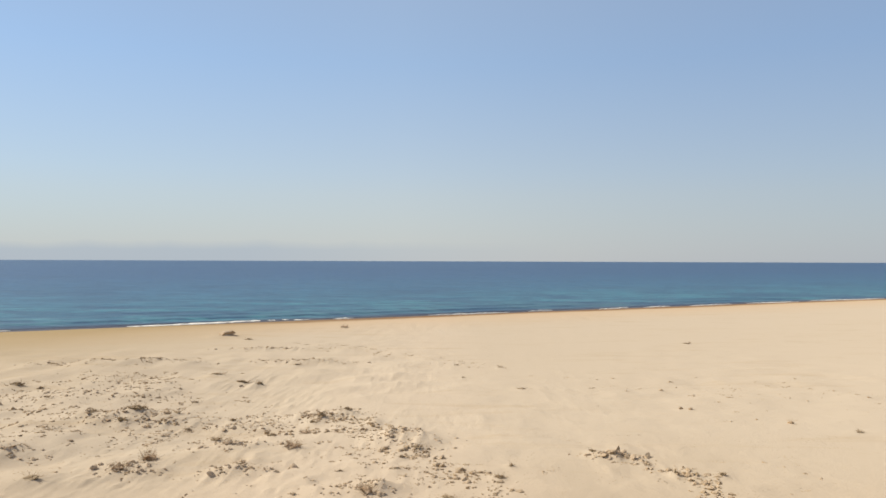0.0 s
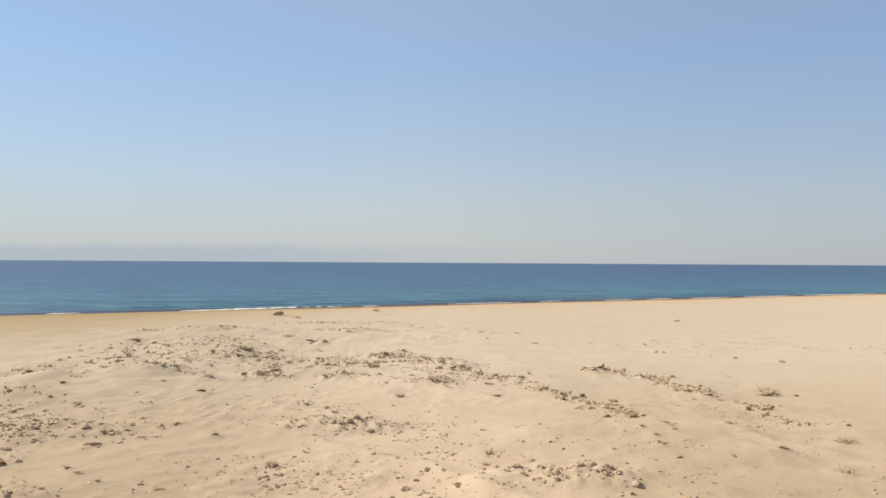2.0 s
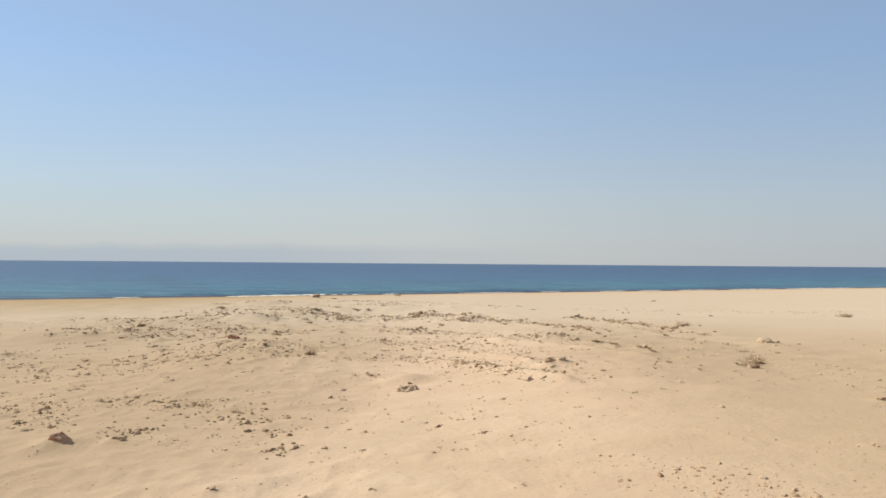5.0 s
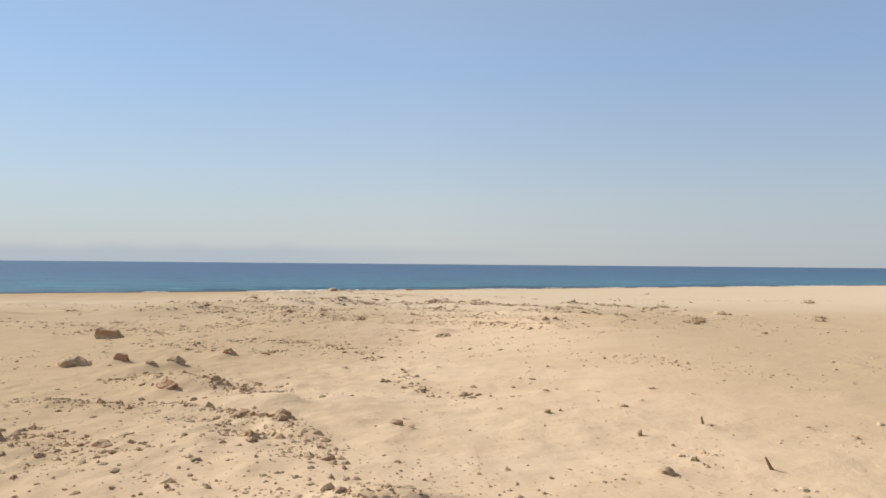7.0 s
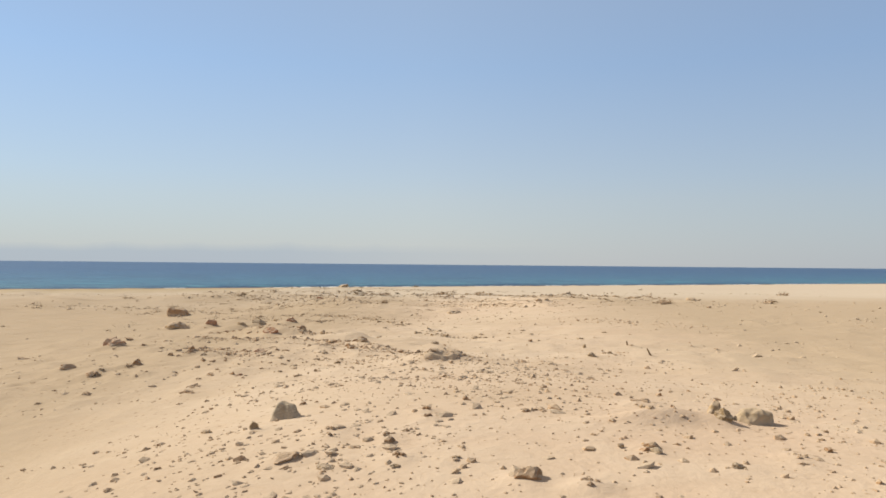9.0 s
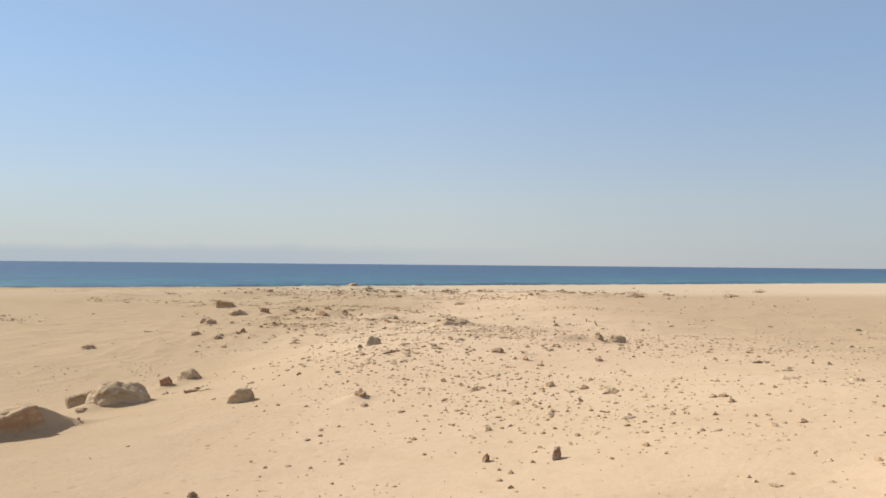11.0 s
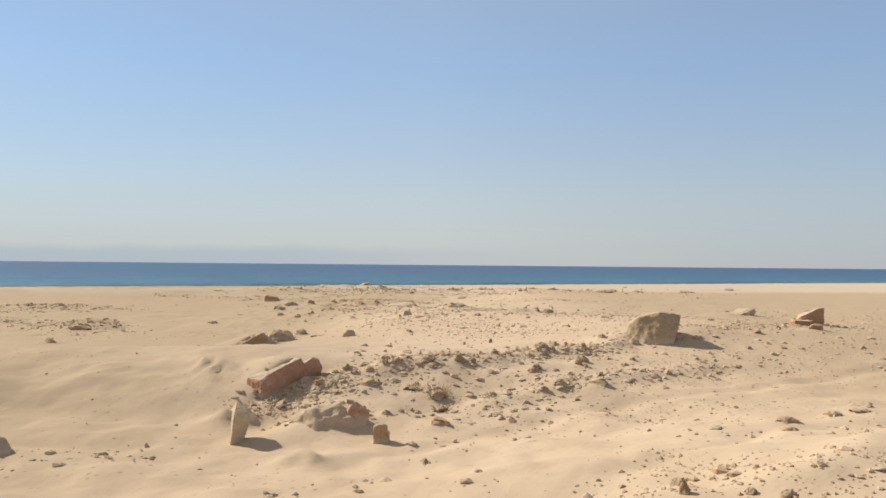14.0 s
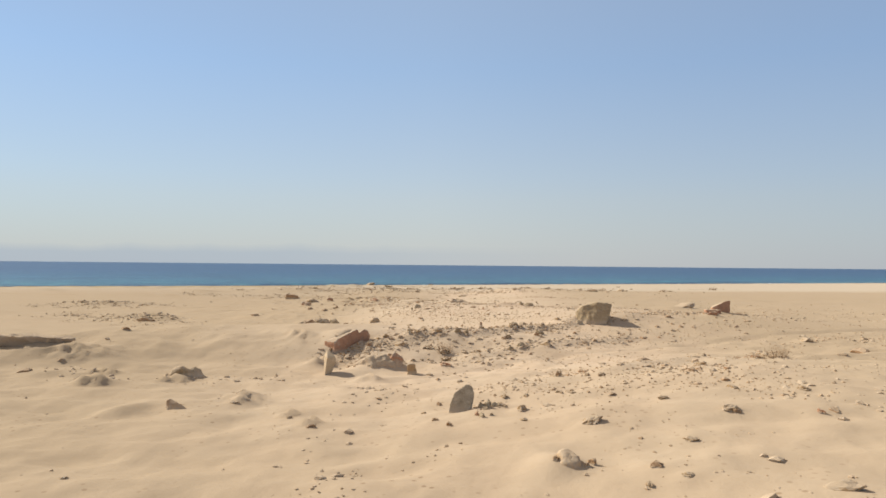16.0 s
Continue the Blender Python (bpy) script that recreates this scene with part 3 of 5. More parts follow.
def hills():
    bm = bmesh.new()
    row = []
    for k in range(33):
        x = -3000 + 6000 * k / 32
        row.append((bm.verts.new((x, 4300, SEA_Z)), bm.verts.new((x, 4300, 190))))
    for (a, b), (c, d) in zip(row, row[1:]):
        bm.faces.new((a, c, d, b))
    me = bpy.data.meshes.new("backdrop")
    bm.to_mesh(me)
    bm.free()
    me.materials.append(M_HAZE_GLOW)
    ob = tagged(new("backdrop", me), "flat glowing backdrop of faint blue hills in haze over the sea", "hills", kind="structure")
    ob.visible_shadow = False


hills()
for u0, u1, v, w, seed in ((-59, -55, 0.6, 0.2, 9), (-43, -20, 0.9, 0.55, 1), (-17, -14, 0.8, 0.25, 2), (-2, 12, 0.6, 0.22, 3), (16, 21, 0.6, 0.2, 4), (30, 37, 0.6, 0.25, 5), (40, 47, 0.4, 0.25, 10), (51, 63, 0.5, 0.24, 6), (67, 82, 0.5, 0.28, 7), (86, 112, 0.5, 0.3, 8)):
    foam_line(u0, u1, v, w, seed)


# ---- stones ----
def rock_bmesh(rng, cuts=9, rough=0.10, level=2, crust=0.0):
    """A stone about 1 across: a ball cut by planes, then worn."""
    bm = bmesh.new()
    bmesh.ops.create_icosphere(bm, subdivisions=level, radius=0.62)
    planes = []
    for _ in range(cuts):
        d = Vector((rng.gauss(0, 1), rng.gauss(0, 1), rng.gauss(0, 0.8))).normalized()
        planes.append((d, rng.uniform(0.30, 0.48)))
    off = Vector((rng.uniform(0, 50), rng.uniform(0, 50), rng.uniform(0, 50)))
    for v in bm.verts:
        for d, h in planes:
            over = v.co.dot(d) - h
            if over > 0:
                v.co -= d * over * 0.93
        v.co += v.co.normalized() * (noise.noise(v.co * 3.1 + off) * rough * 1.4 + noise.noise(v.co * 7.3 + off) * rough * 0.9)
        if crust:
            v.co += v.co.normalized() * crust * (abs(noise.noise(v.co * 5.2 + off)) - abs(noise.noise(v.co * 12 + off)) * 0.8)
    return bm


def shared_rocks(count, seed, **kw):
    out = []
    for k in range(count):
        bm = rock_bmesh(random.Random(seed + k), **kw)
        me = bpy.data.meshes.new("stone")
        bm.to_mesh(me)
        bm.free()
        out.append(me)
    return out


ROCKS = {kind: shared_rocks(7, 100 + 20 * n, cuts=6 + n, rough=0.08 + 0.02 * (n % 2), level=3, crust=0.06) for n, kind in enumerate("dtgrw")}
for kind, meshes in ROCKS.items():
    for me in meshes:
        me.materials.append(M_STONE[kind])

KINDS = {
    "d": ("stone", "small brown stone half sunk in the sand", "stone"),
    "t": ("sand_clod", "tan clod of crusted sand and stone", "clod"),
    "g": ("stone", "grey weathered stone lying on the sand", "stone"),
    "r": ("stone", "reddish sandstone lump lying on the sand", "stone"),
    "w": ("stone", "pale cream stone lying on the sand", "stone"),
}
strewn = random.Random(7)


def twig_tubes(bm, rng, count, radius, height, thick, lean=0.9, base=0.3):
    """Thin bent twigs that spring from a small base."""
    for _ in range(count):
        a = rng.uniform(0, 2 * math.pi)
        r0 = radius * base * math.sqrt(rng.random())
        p = Vector((r0 * math.cos(a), r0 * math.sin(a), -0.02))
        a += rng.uniform(-0.7, 0.7)
        tilt = rng.uniform(0.1, lean) * math.pi / 2
        way = Vector((math.cos(a) * math.sin(tilt), math.sin(a) * math.sin(tilt), math.cos(tilt)))
        reach = rng.uniform(0.5, 1.0) * (height * math.cos(tilt) + radius * math.sin(tilt))
        rings, t = [], thick * rng.uniform(0.6, 1.2)
        for k in range(4):
            side = way.orthogonal().normalized()
            other = way.cross(side)
            w = t * (1 - 0.26 * k)
            rings.append([bm.verts.new(p + side * w * math.cos(q) + other * w * math.sin(q)) for q in (0, 2.1, 4.2)])
            way = (way + Vector((rng.gauss(0, 0.28), rng.gauss(0, 0.28), rng.gauss(0, 0.2)))).normalized()
            p = p + way * reach / 3
        for A, B in zip(rings, rings[1:]):
            for j in range(3):
                bm.faces.new((A[j], A[(j + 1) % 3], B[(j + 1) % 3], B[j]))


def clump_mesh(seed, material, crumbs=13):
    """A low crumbling clump of crusted sand about 1 across: one skin drawn over many lumps."""
    rng = random.Random(seed)
    lumps = []
    for k in range(crumbs):
        far, a = math.sqrt(rng.random()) * 0.40, rng.uniform(0, 6.283)
        lumps.append((Vector((far * math.cos(a), far * math.sin(a), rng.uniform(-0.05, 0.24) * (1 - 1.6 * far))), rng.uniform(0.09, 0.20) * (1.15 - far)))
    bm = bmesh.new()
    bmesh.ops.create_icosphere(bm, subdivisions=4 if crumbs > 12 else 3, radius=1.0)
    off = Vector((rng.uniform(0, 50), rng.uniform(0, 50), 0))
    for v in bm.verts:
        d, reach = v.co.normalized(), 0.10
        for c, r in lumps:
            along_d = d.dot(c)
            left = r * r - (c.length_squared - along_d * along_d)
            if left > 0:
                reach = max(reach, along_d + math.sqrt(left))
        v.co = d * reach * (1 + 0.22 * noise.noise(d * 4.0 + off) + 0.15 * noise.noise(d * 10.0 + off))
    me = bpy.data.meshes.new("clump")
    bm.to_mesh(me)
    bm.free()
    me.materials.append(material)
    return me


def tangle_mesh(seed):
    """Dead roots and twigs that stick out of a clump about 1 across."""
    bm = bmesh.new()
    twig_tubes(bm, random.Random(seed), 34, 0.62, 0.6, 0.015, 1.0, 0.8)
    me = bpy.data.meshes.new("root_tangle")
    bm.to_mesh(me)
    bm.free()
    me.materials.append(M_TWIG)
    return me


CLUMPS = [clump_mesh(300 + k, M_CLUMP) for k in range(8)]
TANGLES = [tangle_mesh(350 + k) for k in range(6)]
CLODS = {kind: [clump_mesh(400 + 10 * n + k, M_STONE[kind]) for k in range(8)] for n, kind in enumerate("td")}


def part(name, bm, material, parent, label=""):
    me = bpy.data.meshes.new(name)
    bm.to_mesh(me)
    bm.free()
    me.materials.append(material)
    ob = new(name, me)
    ob.parent = parent
    if label:
        tagged(ob, label)
    return ob


def shrub(x, y, w, h, straw=False, dead=False):
    """A low dry shrub: twigs over a little heap of caught sand and litter."""
    rng = random.Random(int(x * 131 + y * 17))
    root = new("dry_tuft" if straw else "dry_shrub")
    root.location = (x, y, float(land(x, y)[0]))
    bm = bmesh.new()
    twig_tubes(bm, rng, 150, w * (0.42 if dead else 0.34), h * (1.0 if dead else 1.15), 0.0018 + (0.009 if dead else 0.0055) * w, 1.0, 0.75 if dead else 0.9)
    part("brushwood", bm, M_STRAW if straw else M_TWIG, root)
    bm = rock_bmesh(rng, 4, 0.22, 2)
    for v in bm.verts:
        v.co = Vector((v.co.x * w * 0.75, v.co.y * w * 0.6, v.co.z * h * 0.55 + h * 0.05))
    part("litter", bm, M_STONE["t" if straw else "d"], root)
    tagged(root, "yellowish dry grass tuft on a sand hummock" if straw else "dark dry shrub rooted in the sand", "shrub", "dry shrubs on the sand")


def strew(kind, rows):
    for x, y, w, h in rows:
        if kind in "Ds":
            shrub(x, y, w, h * 1.05, kind == "s")
            continue
        name, label, cat = KINDS[kind]
        mesh = strewn.choice(ROCKS[kind])
        if kind == "d" and y > -7:
            name, label, cat, mesh = "root_clump", "brown clump of crusted sand and dead roots", "clump", strewn.choice(CLUMPS)
        elif kind in "td" and y > -33 and w < 0.3 and strewn.random() < 0.6:
            name, label, cat, mesh = "sand_clod", "crumbling clod of crusted sand on the plain", "clod", strewn.choice(CLODS[kind])
        ob = new(name, mesh)
        deep = w * strewn.uniform(0.6, 0.95)
        tall = max(h, 0.3 * w) * 1.15
        ob.scale = (w * 1.02, deep, tall)
        ob.rotation_euler = (strewn.uniform(-0.25, 0.25), strewn.uniform(-0.25, 0.25), strewn.uniform(0, 6.3) if w < 0.25 else strewn.choice((0, math.pi)) + strewn.uniform(-0.4, 0.4))
        ob.location = (x, y + deep * 0.25, float(land(x, y + deep * 0.25)[0]) + tall * 0.06)
        if w > 0.07:
            SKIRTS.append((x - 0.15 * w, y + 0.3 * deep, max(0.85 * w, 0.11), 0.34 * tall * min(1, w / 0.11)))
            ob.location.z += 0.12 * tall
        tagged(ob, label, cat, cat + "s scattered on the sand")
        if name == "root_clump":
            new("root_tangle", strewn.choice(TANGLES)).parent = ob


strew("D", (
    (2.87, -42.48, 0.35, 0.22), (-3.01, -40.48, 0.12, 0.08), (-9.07, -23.36, 0.13, 0.09), (5.7, -4.11, 0.38, 0.3),
    (6.18, -3.16, 0.53, 0.26), (11.5, -1.45, 0.5, 0.27), (-7.1, -0.13, 0.37, 0.27), (-5.35, 6.21, 0.28, 0.15),
    (-0.39, 7.02, 0.21, 0.14), (4.13, 11.64, 0.37, 0.28), (-3.16, 15.61, 0.3, 0.22), (-1.97, 18.82, 0.5, 0.27),
    (-9.74, 21.43, 0.44, 0.27), (-9.46, 22.93, 0.54, 0.39), (-7.74, 25.82, 0.43, 0.31), (-5.06, 24.13, 0.62, 0.35),
))
strew("d", (
    (-1.99, -49.63, 0.05, 0.04), (-1.2, -49.87, 0.1, 0.07), (-1.73, -49.64, 0.05, 0.05), (-1.67, -49.58, 0.07, 0.06),
    (-0.03, -48.37, 0.09, 0.05), (0.92, -48.39, 0.12, 0.04), (-2.95, -47.92, 0.07, 0.06), (-4.53, -47.72, 0.11, 0.06),
    (-3.12, -47.68, 0.08, 0.04), (-1.04, -47.16, 0.12, 0.04), (-3.13, -46.69, 0.07, 0.05), (-2.95, -46.71, 0.06, 0.04),
    (-3.98, -46.03, 0.07, 0.04), (-1.52, -45.81, 0.07, 0.09), (-10.35, -43.87, 0.23, 0.07), (-10.27, -42.94, 0.13, 0.05),
    (-3.28, -43.78, 0.11, 0.06), (0.29, -43.13, 0.27, 0.07), (-4.46, -41.87, 0.11, 0.07), (-1.95, -41.88, 0.09, 0.05),
))
strew("d", (
    (-5.32, -41.67, 0.1, 0.08), (2.3, -42.99, 0.1, 0.09), (-4.55, -41.48, 0.12, 0.06), (-1.56, -41.5, 0.07, 0.04),
    (4.83, -41.66, 0.33, 0.13), (-10.39, -40.33, 0.19, 0.08), (-2.36, -41.03, 0.04, 0.03), (-4.42, -40.92, 0.1, 0.08),
    (-2.25, -40.78, 0.05, 0.04), (-3.38, -40.64, 0.18, 0.07), (-0.39, -40.39, 0.07, 0.04), (-3.74, -40.48, 0.1, 0.05),
    (-2.02, -40.68, 0.2, 0.09), (-2.84, -40.42, 0.06, 0.05), (-0.55, -40.08, 0.08, 0.04), (-1.31, -39.91, 0.1, 0.1),
    (0.7, -39.28, 0.09, 0.04), (-3.82, -39.81, 0.17, 0.05), (-0.36, -39.19, 0.08, 0.09), (-2.17, -39.41, 0.08, 0.07),
))
strew("d", (
    (1.75, -38.28, 0.1, 0.05), (-2.24, -37.84, 0.08, 0.06), (2.29, -37.32, 0.2, 0.08), (-3.01, -36.33, 0.05, 0.07),
    (-4.34, -33.83, 0.17, 0.12), (-8.02, -32.81, 0.18, 0.06), (-6.75, -31.94, 0.26, 0.07), (-7, -31.79, 0.2, 0.05),
    (-1.47, -32.62, 0.1, 0.05), (-2.69, -32.2, 0.09, 0.06), (-4.43, -31.8, 0.08, 0.06), (-5.23, -31.42, 0.09, 0.05),
    (-0.93, -31.33, 0.1, 0.04), (-4.31, -31.12, 0.09, 0.05), (-5.59, -30.99, 0.06, 0.03), (-5.41, -30.6, 0.09, 0.04),
    (-0.58, -30.92, 0.07, 0.04), (-3.65, -30.66, 0.09, 0.06), (-15.38, -29.79, 0.34, 0.17), (-3.45, -30.44, 0.05, 0.04),
))
strew("d", (
    (-4.14, -30.32, 0.18, 0.06), (-4.23, -30.12, 0.06, 0.07), (-0.26, -30.24, 0.05, 0.06), (-3.41, -29.86, 0.1, 0.07),
    (-2.56, -29.69, 0.08, 0.04), (-3.08, -29.05, 0.09, 0.06), (-4.76, -28.62, 0.09, 0.04), (-6.9, -26.25, 0.27, 0.12),
    (-8.74, -25.42, 0.13, 0.06), (-9.49, -24.99, 0.11, 0.05), (-4.68, -26.39, 0.06, 0.04), (-5.5, -25.8, 0.09, 0.03),
    (-5.45, -25.79, 0.12, 0.04), (-7.24, -24.96, 0.1, 0.07), (-1.72, -26.09, 0.12, 0.07), (-7.1, -24.79, 0.15, 0.06),
    (-6.7, -24.94, 0.09, 0.06), (-10.29, -24.23, 0.11, 0.05), (-12.39, -24.62, 0.39, 0.08), (-9.45, -24.01, 0.27, 0.07),
))
strew("d", (
    (-7.67, -23.83, 0.13, 0.07), (-17.04, -25.17, 0.66, 0.24), (-7.39, -23.24, 0.09, 0.08), (-7.8, -23.25, 0.09, 0.08),
    (-16.44, -23.94, 0.28, 0.09), (-1.99, -23.44, 0.07, 0.05), (-8.59, -22.34, 0.13, 0.05), (-7.58, -22.49, 0.13, 0.1),
    (-3.52, -23.04, 0.09, 0.05), (-6.61, -21.99, 0.14, 0.06), (-8.48, -22.13, 0.21, 0.15), (-0.09, -22.5, 0.11, 0.06),
    (-5.3, -22.09, 0.15, 0.08), (-8.1, -21.45, 0.16, 0.06), (-8.71, -21.03, 0.13, 0.06), (-0.39, -21.96, 0.05, 0.06),
    (1.98, -21.41, 0.17, 0.07), (-9.63, -20.81, 0.17, 0.05), (-3.5, -21.22, 0.13, 0.08), (1.65, -20.95, 0.09, 0.08),
))
strew("d", (
    (-10.99, -20.07, 0.17, 0.1), (0.42, -20.88, 0.15, 0.09), (-10.45, -19.85, 0.19, 0.09), (-8.23, -19.69, 0.13, 0.05),
    (-1.62, -20.06, 0.1, 0.1), (-2.28, -19.65, 0.1, 0.08), (-10.37, -18.46, 0.17, 0.07), (-0.03, -19.09, 0.11, 0.06),
    (-5.85, -18.38, 0.15, 0.09), (0.91, -18.66, 0.08, 0.06), (-6.8, -17.37, 0.21, 0.14), (-1.92, -17.53, 0.08, 0.08),
    (-11.98, -17.29, 0.21, 0.06), (-11.48, -13.14, 0.25, 0.11), (5.9, -9.62, 0.19, 0.11), (-0.1, -5.49, 0.14, 0.09),
    (1.44, -5.43, 0.11, 0.06), (1.41, -5.4, 0.11, 0.07), (3.91, -5.22, 0.11, 0.07), (2.8, -5.17, 0.09, 0.07),
))
strew("d", (
    (-0.81, -4.23, 0.11, 0.06), (0.33, -4.47, 0.16, 0.08), (-4.66, -3.75, 0.22, 0.12), (-5.13, -3.78, 0.18, 0.1),
    (4.2, -4.46, 0.08, 0.05), (0.59, -3.94, 0.2, 0.14), (3.49, -4.05, 0.14, 0.1), (3.5, -4.04, 0.17, 0.07),
    (5.39, -3.86, 0.15, 0.12), (5.53, -3.84, 0.1, 0.08), (-1.37, -2.84, 0.11, 0.05), (-1.42, -2.87, 0.11, 0.06),
    (-0.1, -2.88, 0.15, 0.08), (3.9, -0.98, 0.2, 0.15), (3.93, -0.84, 0.18, 0.1), (3.97, -0.16, 0.19, 0.14),
    (-15.29, 1.26, 0.35, 0.13), (8.35, 0.31, 0.19, 0.07), (3.81, 0.36, 0.17, 0.19), (-5.47, 1.04, 0.14, 0.1),
))
strew("d", (
    (7.27, 0.67, 0.25, 0.08), (7.5, 0.8, 0.25, 0.07), (3.19, 0.81, 0.2, 0.09), (3.18, 1.3, 0.35, 0.18),
    (-18.91, 2.46, 0.69, 0.21), (-9.28, 2.17, 0.24, 0.15), (-8.61, 1.8, 0.18, 0.12), (-1.08, 3.05, 0.25, 0.09),
    (2.77, 2.58, 0.38, 0.19), (-6.61, 3.09, 0.29, 0.13), (-13.4, 3.16, 0.22, 0.13), (2.06, 3.31, 0.13, 0.1),
    (-14.17, 4.2, 0.54, 0.15), (2.34, 3.92, 0.13, 0.08), (-7.03, 4.07, 0.27, 0.06), (-2.39, 5.01, 0.14, 0.07),
    (-8.46, 4.4, 0.15, 0.07), (7.01, 5.22, 0.39, 0.16), (7.13, 5.34, 0.25, 0.11), (-1.91, 6.64, 0.1, 0.07),
))
strew("d", (
    (-9.68, 5.57, 0.2, 0.1), (-23.59, 6.76, 0.59, 0.24), (2.61, 7.23, 0.12, 0.07), (6.72, 7.43, 0.27, 0.17),
    (-17.2, 8.3, 0.8, 0.26), (3.91, 7.69, 0.2, 0.15), (8.56, 8.1, 0.48, 0.18), (8.79, 8.3, 0.44, 0.12),
    (-9.42, 8.65, 0.24, 0.11), (4.13, 9.01, 0.16, 0.13), (-7.55, 8.8, 0.22, 0.12), (-10.6, 9.03, 0.25, 0.08),
    (-12.26, 9.52, 0.28, 0.14), (4.79, 9.6, 0.22, 0.11), (-3.41, 10.31, 0.11, 0.09), (3.98, 9.91, 0.17, 0.14),
    (-9.07, 10.3, 0.38, 0.15), (4.75, 10.33, 0.21, 0.12), (-6.01, 11.01, 0.12, 0.09), (-17.97, 11.19, 0.68, 0.27),
))
strew("d", (
    (-4.97, 12.33, 0.19, 0.13), (-5.37, 13.12, 0.2, 0.13), (-13.73, 13.5, 0.31, 0.1), (-6.12, 13.75, 0.24, 0.15),
    (-15.05, 14.21, 0.22, 0.14), (2.55, 14.6, 0.22, 0.22), (0.25, 14.95, 0.33, 0.18), (11.04, 15.74, 0.15, 0.11),
    (-10.57, 16.24, 0.28, 0.2), (-1.11, 18.19, 0.21, 0.17), (-16.79, 18.16, 0.31, 0.18), (0.15, 18.44, 0.38, 0.13),
    (-13.28, 19.23, 0.32, 0.09), (-11.76, 20.18, 0.57, 0.19), (1.64, 20.27, 0.26, 0.22), (8.03, 20.37, 0.23, 0.19),
    (7.28, 20.39, 0.16, 0.19), (6.71, 20.41, 0.16, 0.29), (-3.05, 21.11, 0.23, 0.13), (-1.38, 21.07, 0.3, 0.13),
))
strew("d", (
    (-6.25, 21.47, 0.47, 0.24), (2.09, 21.57, 0.17, 0.17), (6.22, 21.63, 0.24, 0.17), (5.38, 22.38, 0.25, 0.18),
    (-1.3, 22.54, 0.25, 0.14), (-20.16, 21.46, 0.36, 0.21), (4.92, 23.18, 0.29, 0.18), (-0.89, 23.65, 0.41, 0.26),
    (-8.48, 26.49, 0.44, 0.24), (-19.61, 25.69, 0.45, 0.23), (15.22, 25.85, 0.28, 0.16), (-6.36, 26.5, 0.5, 0.25),
    (-10.07, 28.14, 0.35, 0.17), (-19.5, 28.54, 0.3, 0.15), (-12.9, 28.64, 0.49, 0.31), (-5.19, 28.69, 0.45, 0.32),
    (-8.88, 30.16, 0.31, 0.16), (-14.75, 29.6, 0.42, 0.23), (-5.01, 29.38, 0.42, 0.37), (-19.85, 30.49, 0.44, 0.19),
))
strew("d", (
    (-12.94, 30.03, 0.66, 0.28), (-11.48, 30.59, 0.57, 0.21), (-4.12, 30.36, 0.53, 0.34), (-11.96, 34.37, 0.48, 0.21),
    (-19.01, 34.29, 0.54, 0.22), (4.12, 36.59, 0.52, 0.14), (-23.14, 38.41, 0.91, 0.42), (-21.6, 38.12, 0.49, 0.21),
    (-10.21, 39.54, 0.49, 0.37), (-11.38, 40.55, 0.7, 0.32), (1.19, 40.87, 0.23, 0.13), (-13.56, 42.86, 0.8, 0.27),
    (3.67, 45.37, 0.29, 0.18), (0.92, 46.69, 0.3, 0.19), (-9.73, 47.41, 0.53, 0.23), (-13.67, 56.67, 0.45, 0.18),
    (20.57, 59.92, 0.66, 0.24), (-17.62, 64.48, 0.72, 0.31),
))
strew("g", (
    (-4.04, -40.72, 0.11, 0.08), (-1.77, -39.11, 0.19, 0.12), (-1.45, -38.44, 0.08, 0.07), (-4.98, -36.98, 0.06, 0.05),
    (-1.01, -30.12, 0.13, 0.12), (-4.96, -29.66, 0.08, 0.1), (-0.87, -23.35, 0.15, 0.1), (-0.42, -22.83, 0.08, 0.07),
    (-0.67, -21.55, 0.07, 0.1), (-9.87, -14.45, 0.29, 0.15), (-9.43, -14.12, 0.37, 0.25),
))
strew("r", (
    (0.77, -48.45, 0.09, 0.06), (-2.65, -47.6, 0.06, 0.06), (-3.22, -42.38, 0.22, 0.11), (-2.5, -36.43, 0.07, 0.12),
    (3.61, -36.72, 0.31, 0.16), (-8.05, -30.19, 0.23, 0.21), (-2.38, -32.33, 0.09, 0.08), (-6.56, -25.1, 0.14, 0.04),
    (-7.09, -22.02, 0.32, 0.08), (-11.35, -19.44, 0.47, 0.26), (-8.0, -18.1, 0.42, 0.24), (-11.5, -12.5, 0.38, 0.30),
    (-9.13, -11.44, 0.42, 0.26), (-11.59, 5.93, 0.52, 0.26), (-10.29, 7.78, 0.41, 0.15),
))
strew("s", (
    (10.24, 16.22, 0.84, 0.27), (24.25, 25.84, 1.14, 0.28), (-10.85, 78.61, 0.87, 0.37),
))
